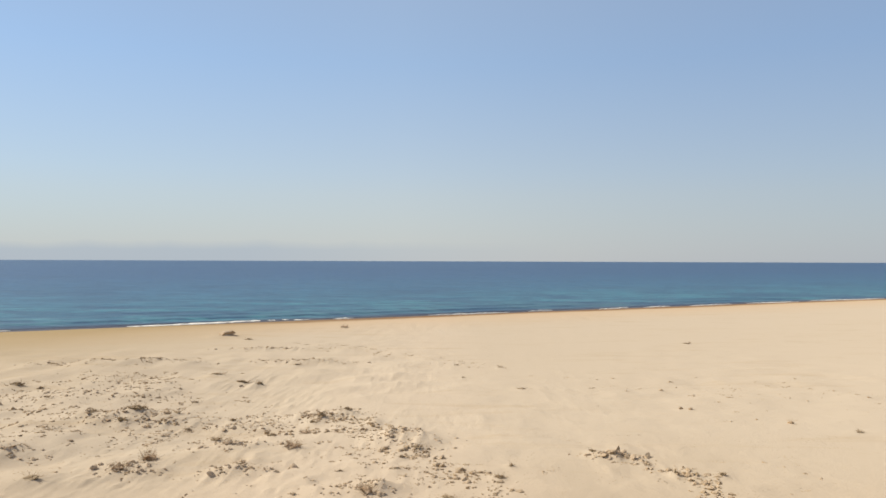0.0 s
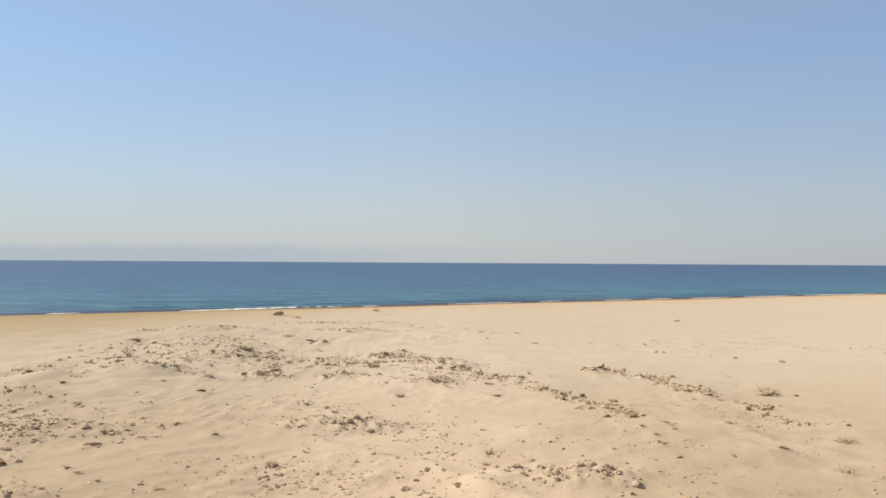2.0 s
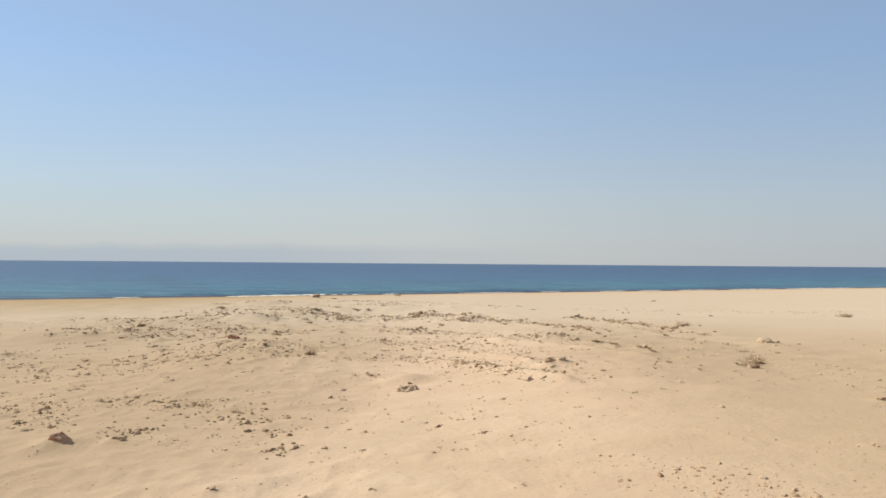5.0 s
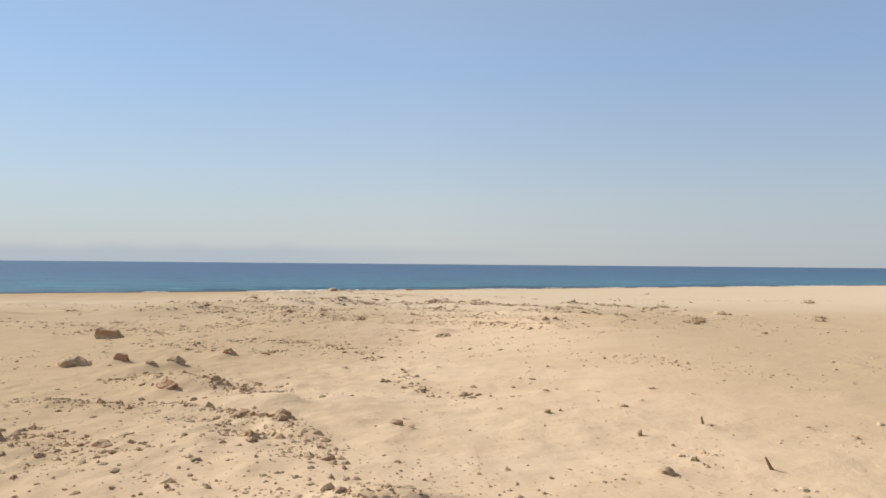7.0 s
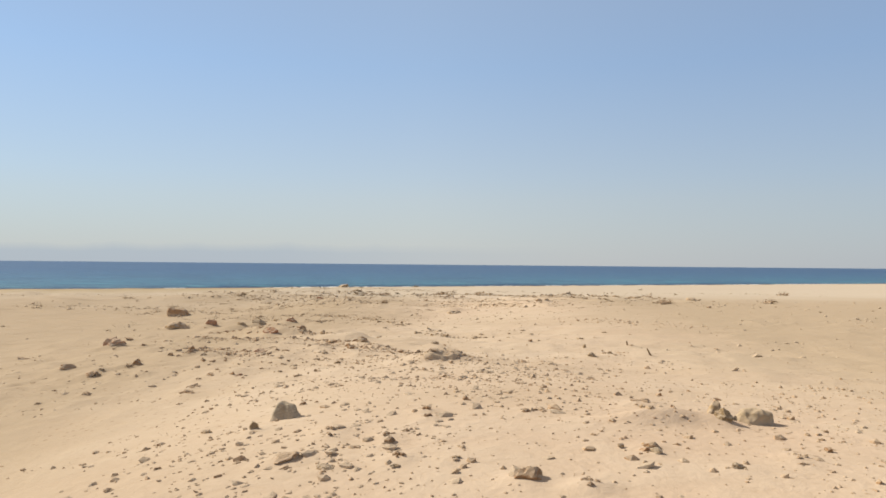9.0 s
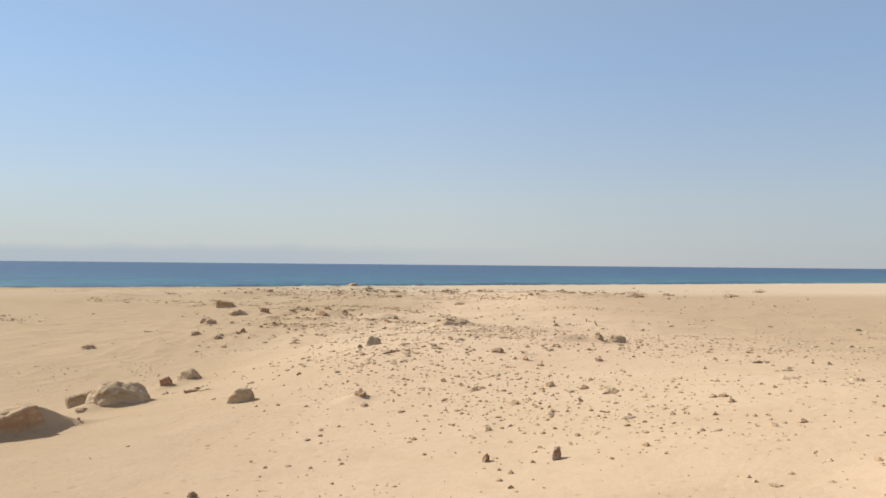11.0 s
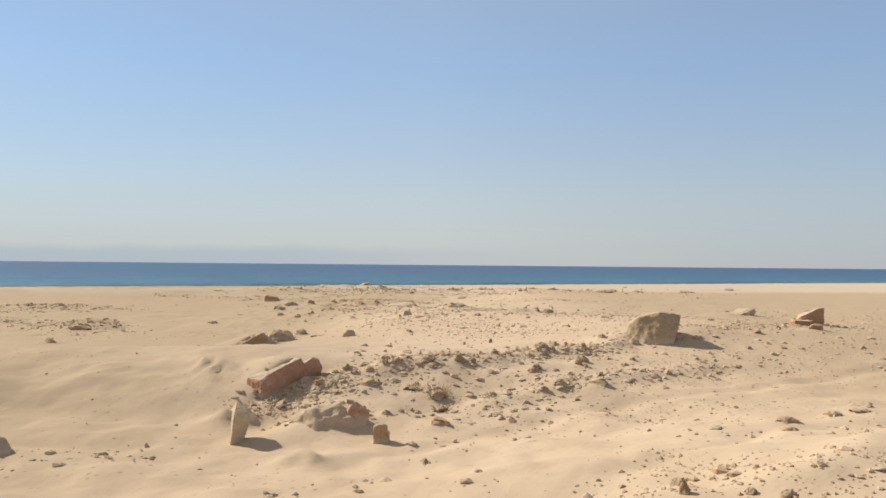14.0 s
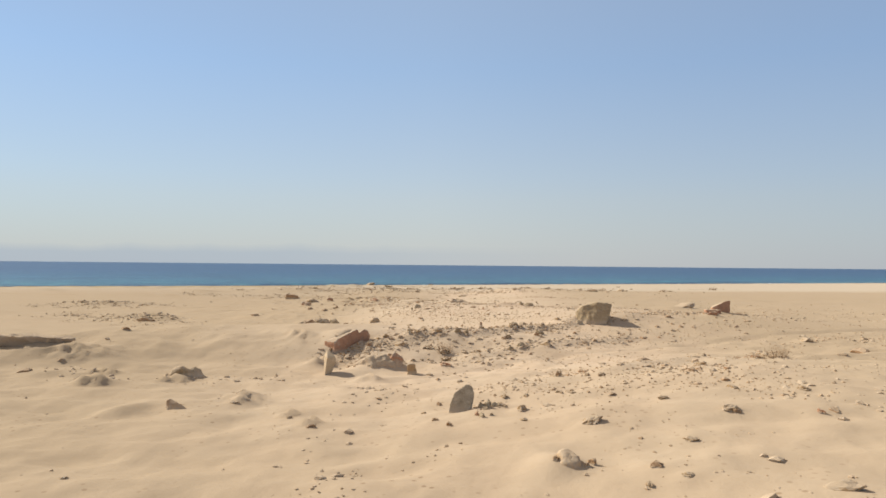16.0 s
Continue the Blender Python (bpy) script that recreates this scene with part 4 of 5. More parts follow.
strew("t", (
    (-0.05, -50.53, 0.24, 0.05), (-1.33, -50.12, 0.06, 0.05), (-1.02, -50.1, 0.1, 0.03), (-6.41, -49.39, 0.08, 0.03),
    (-0.73, -49.21, 0.12, 0.03), (-1.49, -48.49, 0.2, 0.07), (-2.15, -48.1, 0.08, 0.05), (1.05, -47.5, 0.16, 0.07),
    (-4.95, -47.05, 0.07, 0.04), (-3.29, -47.15, 0.07, 0.04), (-2.3, -46.77, 0.09, 0.06), (-2.04, -46.85, 0.07, 0.04),
    (-1.48, -46.99, 0.07, 0.03), (-5.9, -46.26, 0.11, 0.03), (-1.66, -46.87, 0.07, 0.04), (-5.99, -45.61, 0.12, 0.05),
    (-1.14, -45.87, 0.07, 0.05), (-4.17, -42.11, 0.16, 0.12), (-5.17, -41.81, 0.1, 0.05), (-3.85, -42.03, 0.13, 0.07),
))
strew("t", (
    (-3.7, -41.86, 0.06, 0.05), (-3.58, -41.78, 0.05, 0.04), (1.07, -42.44, 0.17, 0.06), (-2.56, -42, 0.13, 0.05),
    (-2.36, -41.93, 0.1, 0.04), (1.37, -42.44, 0.24, 0.06), (-5.03, -41.35, 0.09, 0.05), (-5.18, -41.33, 0.08, 0.04),
    (-2.59, -41.3, 0.11, 0.06), (-1.73, -41.39, 0.06, 0.05), (-4.15, -41.18, 0.28, 0.12), (-1.22, -41.07, 0.19, 0.14),
    (-3.78, -40.51, 0.07, 0.03), (-4.46, -40.22, 0.08, 0.05), (-2.4, -39.77, 0.09, 0.05), (-4.17, -39.58, 0.04, 0.06),
    (-1.18, -38.33, 0.13, 0.09), (-4.58, -38.99, 0.12, 0.05), (-4.25, -38.57, 0.15, 0.06), (-1.39, -31.41, 0.08, 0.04),
))
strew("t", (
    (-3.55, -31.24, 0.07, 0.05), (-4.03, -31.17, 0.11, 0.04), (-3.17, -31.13, 0.1, 0.04), (-2, -30.89, 0.06, 0.04),
    (-5.48, -29.39, 0.11, 0.04), (4.99, -29.27, 0.85, 0.17), (-1.49, -29.5, 0.21, 0.07), (-9.23, -25.84, 0.1, 0.04),
    (-6.43, -25.15, 0.08, 0.06), (-5.32, -25.29, 0.05, 0.09), (-4.62, -25.71, 0.06, 0.03), (-5.95, -24.99, 0.09, 0.04),
    (-7.65, -23.88, 0.08, 0.04), (-6.91, -23.97, 0.09, 0.05), (-5.91, -24.3, 0.14, 0.05), (-1.77, -25.12, 0.2, 0.08),
    (-5.17, -24.31, 0.1, 0.05), (-7.51, -23.72, 0.12, 0.08), (-6.12, -24.14, 0.11, 0.07), (-5.58, -23.82, 0.06, 0.08),
))
strew("t", (
    (-4.08, -23.7, 0.07, 0.05), (-4.02, -23.31, 0.07, 0.06), (-8.1, -22.38, 0.11, 0.07), (-5.67, -22.92, 0.14, 0.06),
    (-8.84, -22.21, 0.13, 0.09), (-4.41, -23.12, 0.12, 0.05), (-6.15, -21.96, 0.08, 0.05), (-6.01, -20.98, 0.15, 0.07),
    (-5.28, -21.01, 0.25, 0.15), (-3.71, -21.07, 0.15, 0.1), (-6.02, -20.34, 0.19, 0.09), (-1.41, -19.92, 0.08, 0.07),
    (-0.46, -19.65, 0.17, 0.07), (-2.37, -18.33, 0.11, 0.08), (-6.65, -18.06, 0.13, 0.13), (-1.87, -18.33, 0.08, 0.05),
    (-1.41, -18.04, 0.11, 0.05), (0.39, -18.15, 0.17, 0.07), (-7.2, -17.44, 0.28, 0.1), (-1.51, -16.61, 0.14, 0.04),
))
strew("t", (
    (-1.72, -16.54, 0.11, 0.05), (-8.81, -15.59, 0.2, 0.09), (-1, -15.13, 0.16, 0.08), (-4.18, -14.47, 0.13, 0.09),
    (-5.54, -14.04, 0.13, 0.07), (-3.37, -14.13, 0.11, 0.07), (-1.41, -14.31, 0.15, 0.06), (3.76, -13.09, 0.17, 0.09),
    (-8.19, -11.17, 0.24, 0.07), (4.74, -5.43, 0.14, 0.05), (0.75, -5.09, 0.13, 0.06), (3.93, -5.18, 0.09, 0.05),
    (0.81, -5.06, 0.09, 0.04), (0.25, -4.61, 0.17, 0.09), (0.21, -4.11, 0.28, 0.24), (0.62, -3.94, 0.22, 0.16),
    (0.29, -3.92, 0.27, 0.14), (1.86, -3.78, 0.13, 0.08), (3.5, -2.95, 0.11, 0.06), (-9.11, -2.53, 0.19, 0.12),
))
strew("t", (
    (4.46, -2.65, 0.23, 0.06), (6.79, -1.85, 0.24, 0.07), (3.95, 0.4, 0.3, 0.14), (5.49, 0.51, 0.42, 0.08),
    (3.44, 2.24, 0.22, 0.12), (3.08, 3.1, 0.32, 0.13), (7.82, 3.57, 0.33, 0.1), (9.69, 4.12, 0.6, 0.23),
    (9.94, 4.12, 0.37, 0.17), (7.52, 4.72, 0.24, 0.09), (-9.22, 5.1, 0.27, 0.12), (6.59, 10.57, 0.3, 0.12),
    (8.42, 11.2, 0.37, 0.09), (8.76, 12.9, 0.33, 0.15), (3.53, 12.56, 0.27, 0.13), (8.46, 13.31, 0.3, 0.13),
    (3.18, 13.72, 0.31, 0.16), (7.76, 15.42, 0.3, 0.15), (7.37, 16.4, 0.31, 0.15), (2.06, 16.98, 0.36, 0.18),
))
strew("t", (
    (13.47, 27.49, 0.2, 0.15), (12.5, 28.27, 0.18, 0.11), (10.69, 30.65, 0.17, 0.12), (10.31, 30.74, 0.17, 0.12),
    (10.97, 35.69, 0.23, 0.14), (-20.97, 67.86, 1.83, 0.43),
))
strew("w", (
    (-2.49, -47.62, 0.05, 0.04), (-2.59, -47.69, 0.07, 0.07), (-2.51, -47.29, 0.08, 0.07), (-7.89, -29.77, 0.37, 0.26),
    (-1.81, -31.06, 0.1, 0.05),
))


# the larger stones of the rubble ridge and along the track
strew("t", (
    (-3.46, -40.54, 0.17, 0.10), (-2.52, -39.89, 0.11, 0.09), (-2.32, -39.72, 0.10, 0.09), (-1.84, -39.38, 0.13, 0.12), (-1.99, -39.24, 0.09, 0.09), (-1.52, -38.53, 0.20, 0.14),
    (-1.32, -38.58, 0.11, 0.11), (-1.06, -38.73, 0.14, 0.10), (-0.62, -37.95, 0.14, 0.10), (-3.88, -40.66, 0.12, 0.08), (-4.69, -40.83, 0.11, 0.08), (-4.56, -40.76, 0.12, 0.11),
    (-4.24, -40.83, 0.12, 0.07), (-4.05, -40.60, 0.13, 0.10), (-4.16, -41.25, 0.28, 0.13), (-5.11, -41.40, 0.10, 0.06), (-4.83, -41.29, 0.09, 0.06), (0.17, -43.49, 0.22, 0.07),
    (1.04, -42.53, 0.24, 0.09), (1.58, -42.07, 0.26, 0.10), (2.72, -42.22, 0.20, 0.09), (4.58, -39.84, 0.30, 0.14), (0.55, -45.4, 0.16, 0.07), (-0.96, -45.98, 0.12, 0.06),
    (-0.57, -47.67, 0.12, 0.06), (-0.06, -48.31, 0.17, 0.08), (-2.14, -47.53, 0.12, 0.10), (0.29, -47.35, 0.14, 0.05),
))
strew("w", (
    (-2.60, -47.27, 0.10, 0.09), (-2.52, -47.20, 0.12, 0.11), (-2.44, -47.25, 0.09, 0.08), (-2.38, -47.15, 0.08, 0.07), (-2.55, -47.36, 0.07, 0.06), (-2.31, -47.2, 0.07, 0.05),
))
strew("g", (
    (-3.03, -40.46, 0.15, 0.14), (-2.84, -40.38, 0.09, 0.10), (-1.96, -40.28, 0.16, 0.10), (-1.22, -39.70, 0.22, 0.12), (-1.13, -40.9, 0.18, 0.10), (-1.48, -45.56, 0.10, 0.10),
    (-1.93, -41.28, 0.12, 0.09), (-1.71, -41.15, 0.16, 0.12),
))
strew("d", (
    (-7.37, -22.0, 0.12, 0.06), (-6.46, -22.48, 0.15, 0.08), (-5.37, -21.89, 0.16, 0.12), (-5.32, -20.75, 0.26, 0.16), (-5.60, -20.55, 0.2, 0.12), (-6.02, -20.34, 0.16, 0.08),
    (-6.55, -19.94, 0.14, 0.08), (-8.4, -19.38, 0.18, 0.07), (-9.26, -19.18, 0.22, 0.07), (-4.43, -22.37, 0.12, 0.07), (-6.24, -18.25, 0.16, 0.14), (-6.68, -17.9, 0.15, 0.10), (-7.3, -17.67, 0.24, 0.13),
))


strew("d", (
    (-8.62, -21.66, 0.19, 0.11), (-8.99, -23.27, 0.16, 0.12), (-8.49, -24.1, 0.14, 0.08), (-7.59, -23.33, 0.14, 0.10), (-7.07, -24.56, 0.14, 0.10), (-10.19, -23.39, 0.3, 0.11), (-12.6, -20.83, 0.3, 0.09),
    (-7.01, -25.82, 0.26, 0.13), (-6.7, -27.01, 0.12, 0.07), (-4.16, -30.13, 0.19, 0.08), (-4.37, -30.93, 0.2, 0.08), (-3.44, -29.57, 0.13, 0.09), (-4.8, -28.4, 0.11, 0.06), (-3.54, -31.07, 0.12, 0.08),
    (-3.68, -30.45, 0.13, 0.06), (-1.39, -29.19, 0.25, 0.10), (-2.70, -31.63, 0.17, 0.09), (-2.37, -31.78, 0.15, 0.11), (-0.89, -31.17, 0.14, 0.07), (-1.79, -30.94, 0.12, 0.07), (12.7, 0.62, 0.4, 0.22),
))


# ---- single large stones ----
def hull_stone(name, points, at, material, label, turn=0.0, worn=0.02, cuts=4, category="rock", lean=(0, 0), round=0):
    """A blocky stone from its few corners: hull, subdivided, softened and roughened."""
    bm = bmesh.new()
    for p in points:
        bm.verts.new(p)
    bmesh.ops.convex_hull(bm, input=bm.verts)
    bmesh.ops.delete(bm, geom=[v for v in bm.verts if not v.link_faces], context="VERTS")
    bmesh.ops.bevel(bm, geom=bm.edges[:], offset=worn * 1.4, segments=2, profile=0.6, affect="EDGES", clamp_overlap=True)
    bmesh.ops.triangulate(bm, faces=bm.faces[:])
    for _ in range(cuts):
        long = [e for e in bm.edges if e.calc_length() > worn * 1.6]
        if not long:
            break
        bmesh.ops.subdivide_edges(bm, edges=long, cuts=1)
        bmesh.ops.triangulate(bm, faces=[f for f in bm.faces if len(f.verts) > 3])
    for _ in range(round):
        bmesh.ops.smooth_vert(bm, verts=bm.verts[:], factor=0.5, use_axis_x=True, use_axis_y=True, use_axis_z=True)
    off = Vector((at[0] * 3.1, at[1] * 1.7, 5.0))
    bm.normal_update()
    for v in bm.verts:
        v.co += v.normal * (noise.noise(v.co * 4.5 + off) * worn * 1.3 + noise.noise(v.co * 11 + off) * worn * 0.9 + noise.noise(v.co * 27 + off) * worn * 0.5)
    me = bpy.data.meshes.new(name)
    bm.to_mesh(me)
    bm.free()
    me.polygons.foreach_set("use_smooth", np.ones(len(me.polygons), bool))
    me.materials.append(material)
    ob = new(name, me)
    ob.matrix_world = pose(at[0], at[1], float(land(at[0], at[1])[0]) + at[2], lean[0], lean[1], turn)
    return tagged(ob, label, category)


def box_points(l, w, h, jitter, seed, top=0.85, sink=0.12):
    rng = random.Random(seed)
    out = []
    for sx in (-1, 1):
        for sy in (-1, 1):
            for sz in (0, 1):
                k = top if sz else 1.0
                out.append((sx * l / 2 * k + rng.uniform(-jitter, jitter) * l, sy * w / 2 * k + rng.uniform(-jitter, jitter) * w, (h if sz else -sink) + (rng.uniform(-jitter, jitter) * h if sz else 0)))
    return out


def dome_points(l, w, h, seed, sink=0.1):
    """Corners of a rounded, lumpy stone."""
    rng = random.Random(seed)
    out = [(l / 2 * math.cos(a), w / 2 * math.sin(a), -sink) for a in (0.3, 1.4, 2.4, 3.5, 4.5, 5.6)]
    for _ in range(22):
        a, b = rng.uniform(0, 6.283), math.asin(rng.random())
        k = rng.uniform(0.82, 1.05)
        out.append((l / 2 * k * math.cos(a) * math.cos(b), w / 2 * k * math.sin(a) * math.cos(b), h * k * math.sin(b)))
    return out


# the big grey boulder: two faces meeting in a blunt edge, peaked top, narrow foot
hull_stone("boulder", ((-0.39, 0.12, 0.24), (-0.36, 0.08, 0.02), (-0.30, -0.04, -0.05), (0.0, -0.20, -0.06), (0.32, -0.17, -0.06), (0.47, -0.06, 0.33), (0.49, 0.0, 0.44), (0.46, 0.22, 0.43), (0.40, 0.52, -0.05), (0.40, 0.42, 0.36),
                       (0.12, -0.10, 0.50), (-0.24, 0.0, 0.40), (-0.36, 0.08, 0.30), (-0.1, 0.28, 0.44), (-0.3, 0.5, -0.05), (-0.2, 0.42, 0.34), (0.2, 0.2, 0.49)),
           (0.23, -38, 0.01), M_BOULDER, "large grey-brown weathered boulder standing on the sand", 0, 0.020)
hull_stone("stone", dome_points(0.26, 0.16, 0.10, 31), (-0.12, -38.14, -0.01), M_BOULDER, "small grey stone against the foot of the boulder", 10, 0.015, 3, "stone")
# the long red slab, tipped out of the sand, its face towards the track
hull_stone("rock_slab", ((-0.56, 0.0, -0.24), (0.20, 0.0, -0.10), (-0.54, 0.06, 0.06), (-0.55, 0.02, 0.0), (-0.36, 0.04, 0.135), (-0.10, 0.05, 0.215), (0.10, 0.05, 0.262), (0.19, 0.04, 0.15),
                         (-0.54, 0.30, 0.06), (0.16, 0.34, 0.22), (-0.54, 0.34, -0.2), (0.20, 0.34, -0.1)),
           (-5.13, -41.17, 0.02), M_SLAB, "long red sandstone slab tipped out of the sand", 53.7, 0.014, 4, "rock")
hull_stone("stone", ((0.10, 0.02, -0.1), (0.43, 0.0, -0.08), (0.09, 0.05, 0.16), (0.22, 0.04, 0.19), (0.33, 0.06, 0.262), (0.42, 0.03, 0.24), (0.44, 0.02, 0.10), (0.42, 0.26, 0.2), (0.12, 0.28, 0.14), (0.40, 0.28, -0.1), (0.12, 0.28, -0.1)),
           (-5.13, -41.17, 0.02), M_SLAB, "red broken end piece of the long slab", 53.7, 0.014, 4, "stone")
# sand-covered slab with a grey rock, further back
hull_stone("rock_slab", ((-0.52, 0.0, -0.12), (0.50, 0.0, -0.12), (-0.48, 0.03, 0.04), (0.0, 0.05, 0.18), (0.30, 0.06, 0.25), (0.48, 0.06, 0.26), (0.52, 0.03, 0.14), (0.50, 0.42, 0.25), (-0.42, 0.42, 0.04), (0.50, 0.45, -0.12), (-0.48, 0.45, -0.12)),
           (-7.60, -35.03, 0.0), M_STONE["d"], "brown stone slab under a drift of sand", 68.6, 0.018, 4, "rock", (0, 0), 1)
hull_stone("rock", dome_points(0.85, 0.6, 0.27, 53), (-7.8, -32.3, 0.0), M_STONE["g"], "dark grey rounded rock in the drift", 10, 0.03, 3, "rock", (0, 0), 8)
hull_stone("stone", box_points(0.40, 0.28, 0.12, 0.14, 54, 0.8), (-8.35, -32.2, 0.06), M_STONE["g"], "flat grey stone leaning on the rock", 24, 0.02, 3, "stone", (0, -14), 3)
hull_stone("stone", dome_points(0.36, 0.3, 0.19, 55), (-5.83, -33.29, 0.0), M_STONE["t"], "rounded tan stone alone on smooth sand", 0, 0.02, 3, "stone", (0, 0), 8)
# wedge standing on its edge
hull_stone("rock", ((-0.04, 0.12, 0.46), (-0.11, 0.18, 0.36), (-0.10, 0.14, 0.10), (-0.03, -0.03, -0.12), (0.02, 0.05, -0.12), (0.13, 0.05, 0.25), (0.12, 0.05, 0.35), (0.01, -0.12, 0.345), (-0.04, -0.07, 0.05), (0.0, 0.2, 0.40), (0.09, 0.18, 0.30), (-0.05, 0.16, -0.12)),
           (-5.32, -42.95, -0.03), M_STONE["w"], "pale wedge of sandstone standing on its point", 0, 0.006, 4, "rock")
# broken bank of crusted sand beside it, its end red-brown
hull_stone("crusted_mound", dome_points(0.86, 0.46, 0.20, 63), (-4.50, -42.40, -0.06), M_LUMP, "low heap of crusted sand broken away at one end", 8, 0.035, 4, "heap", (0, -4), 2)
hull_stone("rock", dome_points(0.28, 0.26, 0.22, 61), (-4.17, -42.36, 0.0), M_STONE["r"], "crumbling reddish rock at the end of a sand heap", 15, 0.03, 4)
# layered grey stone at the track
hull_stone("rock", ((-0.16, -0.05, -0.06), (0.09, -0.06, -0.06), (0.15, 0.0, 0.22), (0.13, 0.02, 0.29), (0.05, 0.02, 0.32), (-0.09, 0.0, 0.22), (-0.15, -0.03, 0.08), (-0.12, 0.10, -0.06), (0.10, 0.12, -0.06), (0.07, 0.1, 0.27)),
           (-2.83, -47.25, 0.0), M_PALE, "grey slanting stone beside broken pale rubble", 0, 0.012)
hull_stone("stone", box_points(0.19, 0.15, 0.20, 0.15, 71, 0.72), (-3.80, -42.88, -0.03), M_STONE["t"], "small lumpy grey stone on the smooth track", 8, 0.022, 4, "stone")
hull_stone("stone", ((-0.17, 0.0, -0.05), (-0.16, 0.0, 0.10), (-0.11, 0.03, 0.12), (0.20, 0.0, -0.03), (0.05, 0.0, 0.06), (-0.11, -0.05, -0.03), (0.05, -0.05, -0.03), (0.0, 0.09, -0.03)),
           (-6.58, -46.5, 0.0), M_STONE["d"], "dark red-brown pointed stone on smooth sand", -8, 0.008, 3, "stone")
hull_stone("rock", box_points(0.68, 0.26, 0.17, 0.24, 73, 0.5), (-7.70, -43.64, -0.04), M_STONE["g"], "low curved ridge of crusted sandstone in the sand", 22, 0.045, 4, "rock", (0, -5), 3)
hull_stone("rock_slab", ((-0.16, -0.04, -0.1), (0.22, -0.06, -0.1), (0.26, 0.3, -0.1), (-0.26, 0.3, -0.1), (-0.27, 0.0, 0.12), (0.0, -0.05, 0.25), (0.12, -0.04, 0.30), (0.27, 0.0, 0.32), (0.25, 0.22, 0.30), (-0.2, 0.25, 0.12)),
           (4.60, -34.43, 0.0), M_SLAB, "red stone slab tilted up on the sand", 0, 0.012, 4, "rock")
hull_stone("rock_slab", box_points(0.46, 0.24, 0.10, 0.1, 75, 0.9), (4.24, -34.75, 0.0), M_SLAB, "flat red stone slab lying on the sand", 12, 0.015, 3, "rock")
hull_stone("rock", ((-0.16, 0.02, -0.06), (0.10, -0.06, -0.06), (0.10, 0.04, 0.10), (-0.05, 0.10, 0.13), (-0.02, -0.03, 0.06), (0.12, 0.16, -0.05), (-0.16, 0.22, -0.05), (0.02, 0.18, 0.12)),
           (-1.89, -49.66, -0.04), M_STONE["t"], "sand-coated low stone with a shaded face", 0, 0.02)
# middle stretch
hull_stone("rock", ((-0.15, -0.04, -0.05), (0.13, -0.06, -0.05), (0.15, 0.02, 0.05), (0.08, 0.0, 0.13), (0.02, -0.03, 0.12), (-0.05, 0.0, 0.18), (-0.13, 0.02, 0.07), (-0.12, 0.08, -0.05), (0.12, 0.12, -0.05), (0.0, 0.12, 0.13)),
           (-4.78, -29.25, -0.01), M_PALE, "lumpy pale grey stone among small rubble", 0, 0.024, 4)
hull_stone("rock", dome_points(0.40, 0.3, 0.15, 92), (-0.70, -29.92, -0.02), M_BOULDER, "grey-brown rounded stone at a sand ridge", 0, 0.018, 4, "rock", (0, 0), 3)
hull_stone("stone", dome_points(0.2, 0.16, 0.15, 87), (-0.98, -29.86, -0.01), M_STONE["g"], "small dark stone at the end of a sand ridge", 20, 0.016, 4, "stone", (0, 0), 1)
hull_stone("rock", box_points(0.5, 0.4, 0.03, 0.2, 83, 0.8), (-3.44, -24.94, -0.03), M_LUMP, "sandstone lump covered with blown sand", 0, 0.04, 4, "rock", (0, 0), 1)
hull_stone("rock_slab", box_points(0.95, 0.5, 0.26, 0.14, 84, 0.7), (-16, -4.17, 0.0), M_STONE["d"], "brown flat-topped slab of rock in the sand", -8, 0.04, 3, "rock", (0, 5), 5)
hull_stone("rock", dome_points(0.9, 0.6, 0.27, 85), (-12.55, -12.75, 0.0), M_STONE["t"], "tan sandy rock with a broken top", 10, 0.06, 3, "rock", (0, 0), 4)
hull_stone("rock", dome_points(0.7, 0.5, 0.17, 86), (-3.45, -6.1, -0.03), M_STONE["t"], "rounded rock covered in sand", 0, 0.045, 4, "rock", (0, 0), 1)
# low bank with an overhanging edge, left of the track
hull_stone("sandstone_ledge", ((-1.3, -0.1, 0.20), (-1.3, 0.5, 0.20), (-0.2, -0.16, 0.19), (0.5, -0.06, 0.16), (0.8, 0.1, 0.10), (0.6, 0.5, 0.12), (-1.3, 0.0, -0.1), (0.0, 0.02, -0.1), (0.7, 0.2, -0.1), (0.5, 0.6, -0.1), (-1.3, 0.6, -0.1)),
           (-11.2, -42.42, -0.01), M_LUMP, "low ledge of crusted pale sandstone in the sand", 8, 0.03)

# dead twigs along the rubble line
for x, y, w, h, dead in ((-3.28, -41.42, 0.25, 0.21, True), (-3.22, -41.70, 0.20, 0.10, True), (-3.58, -41.22, 0.24, 0.07, True), (-2.62, -41.43, 0.2, 0.08, True), (2.4, -42.8, 0.2, 0.14, True), (-5.2, 27.0, 0.5, 0.2, False)):
    shrub(x, y, w, h, y > -60 and dead, dead)


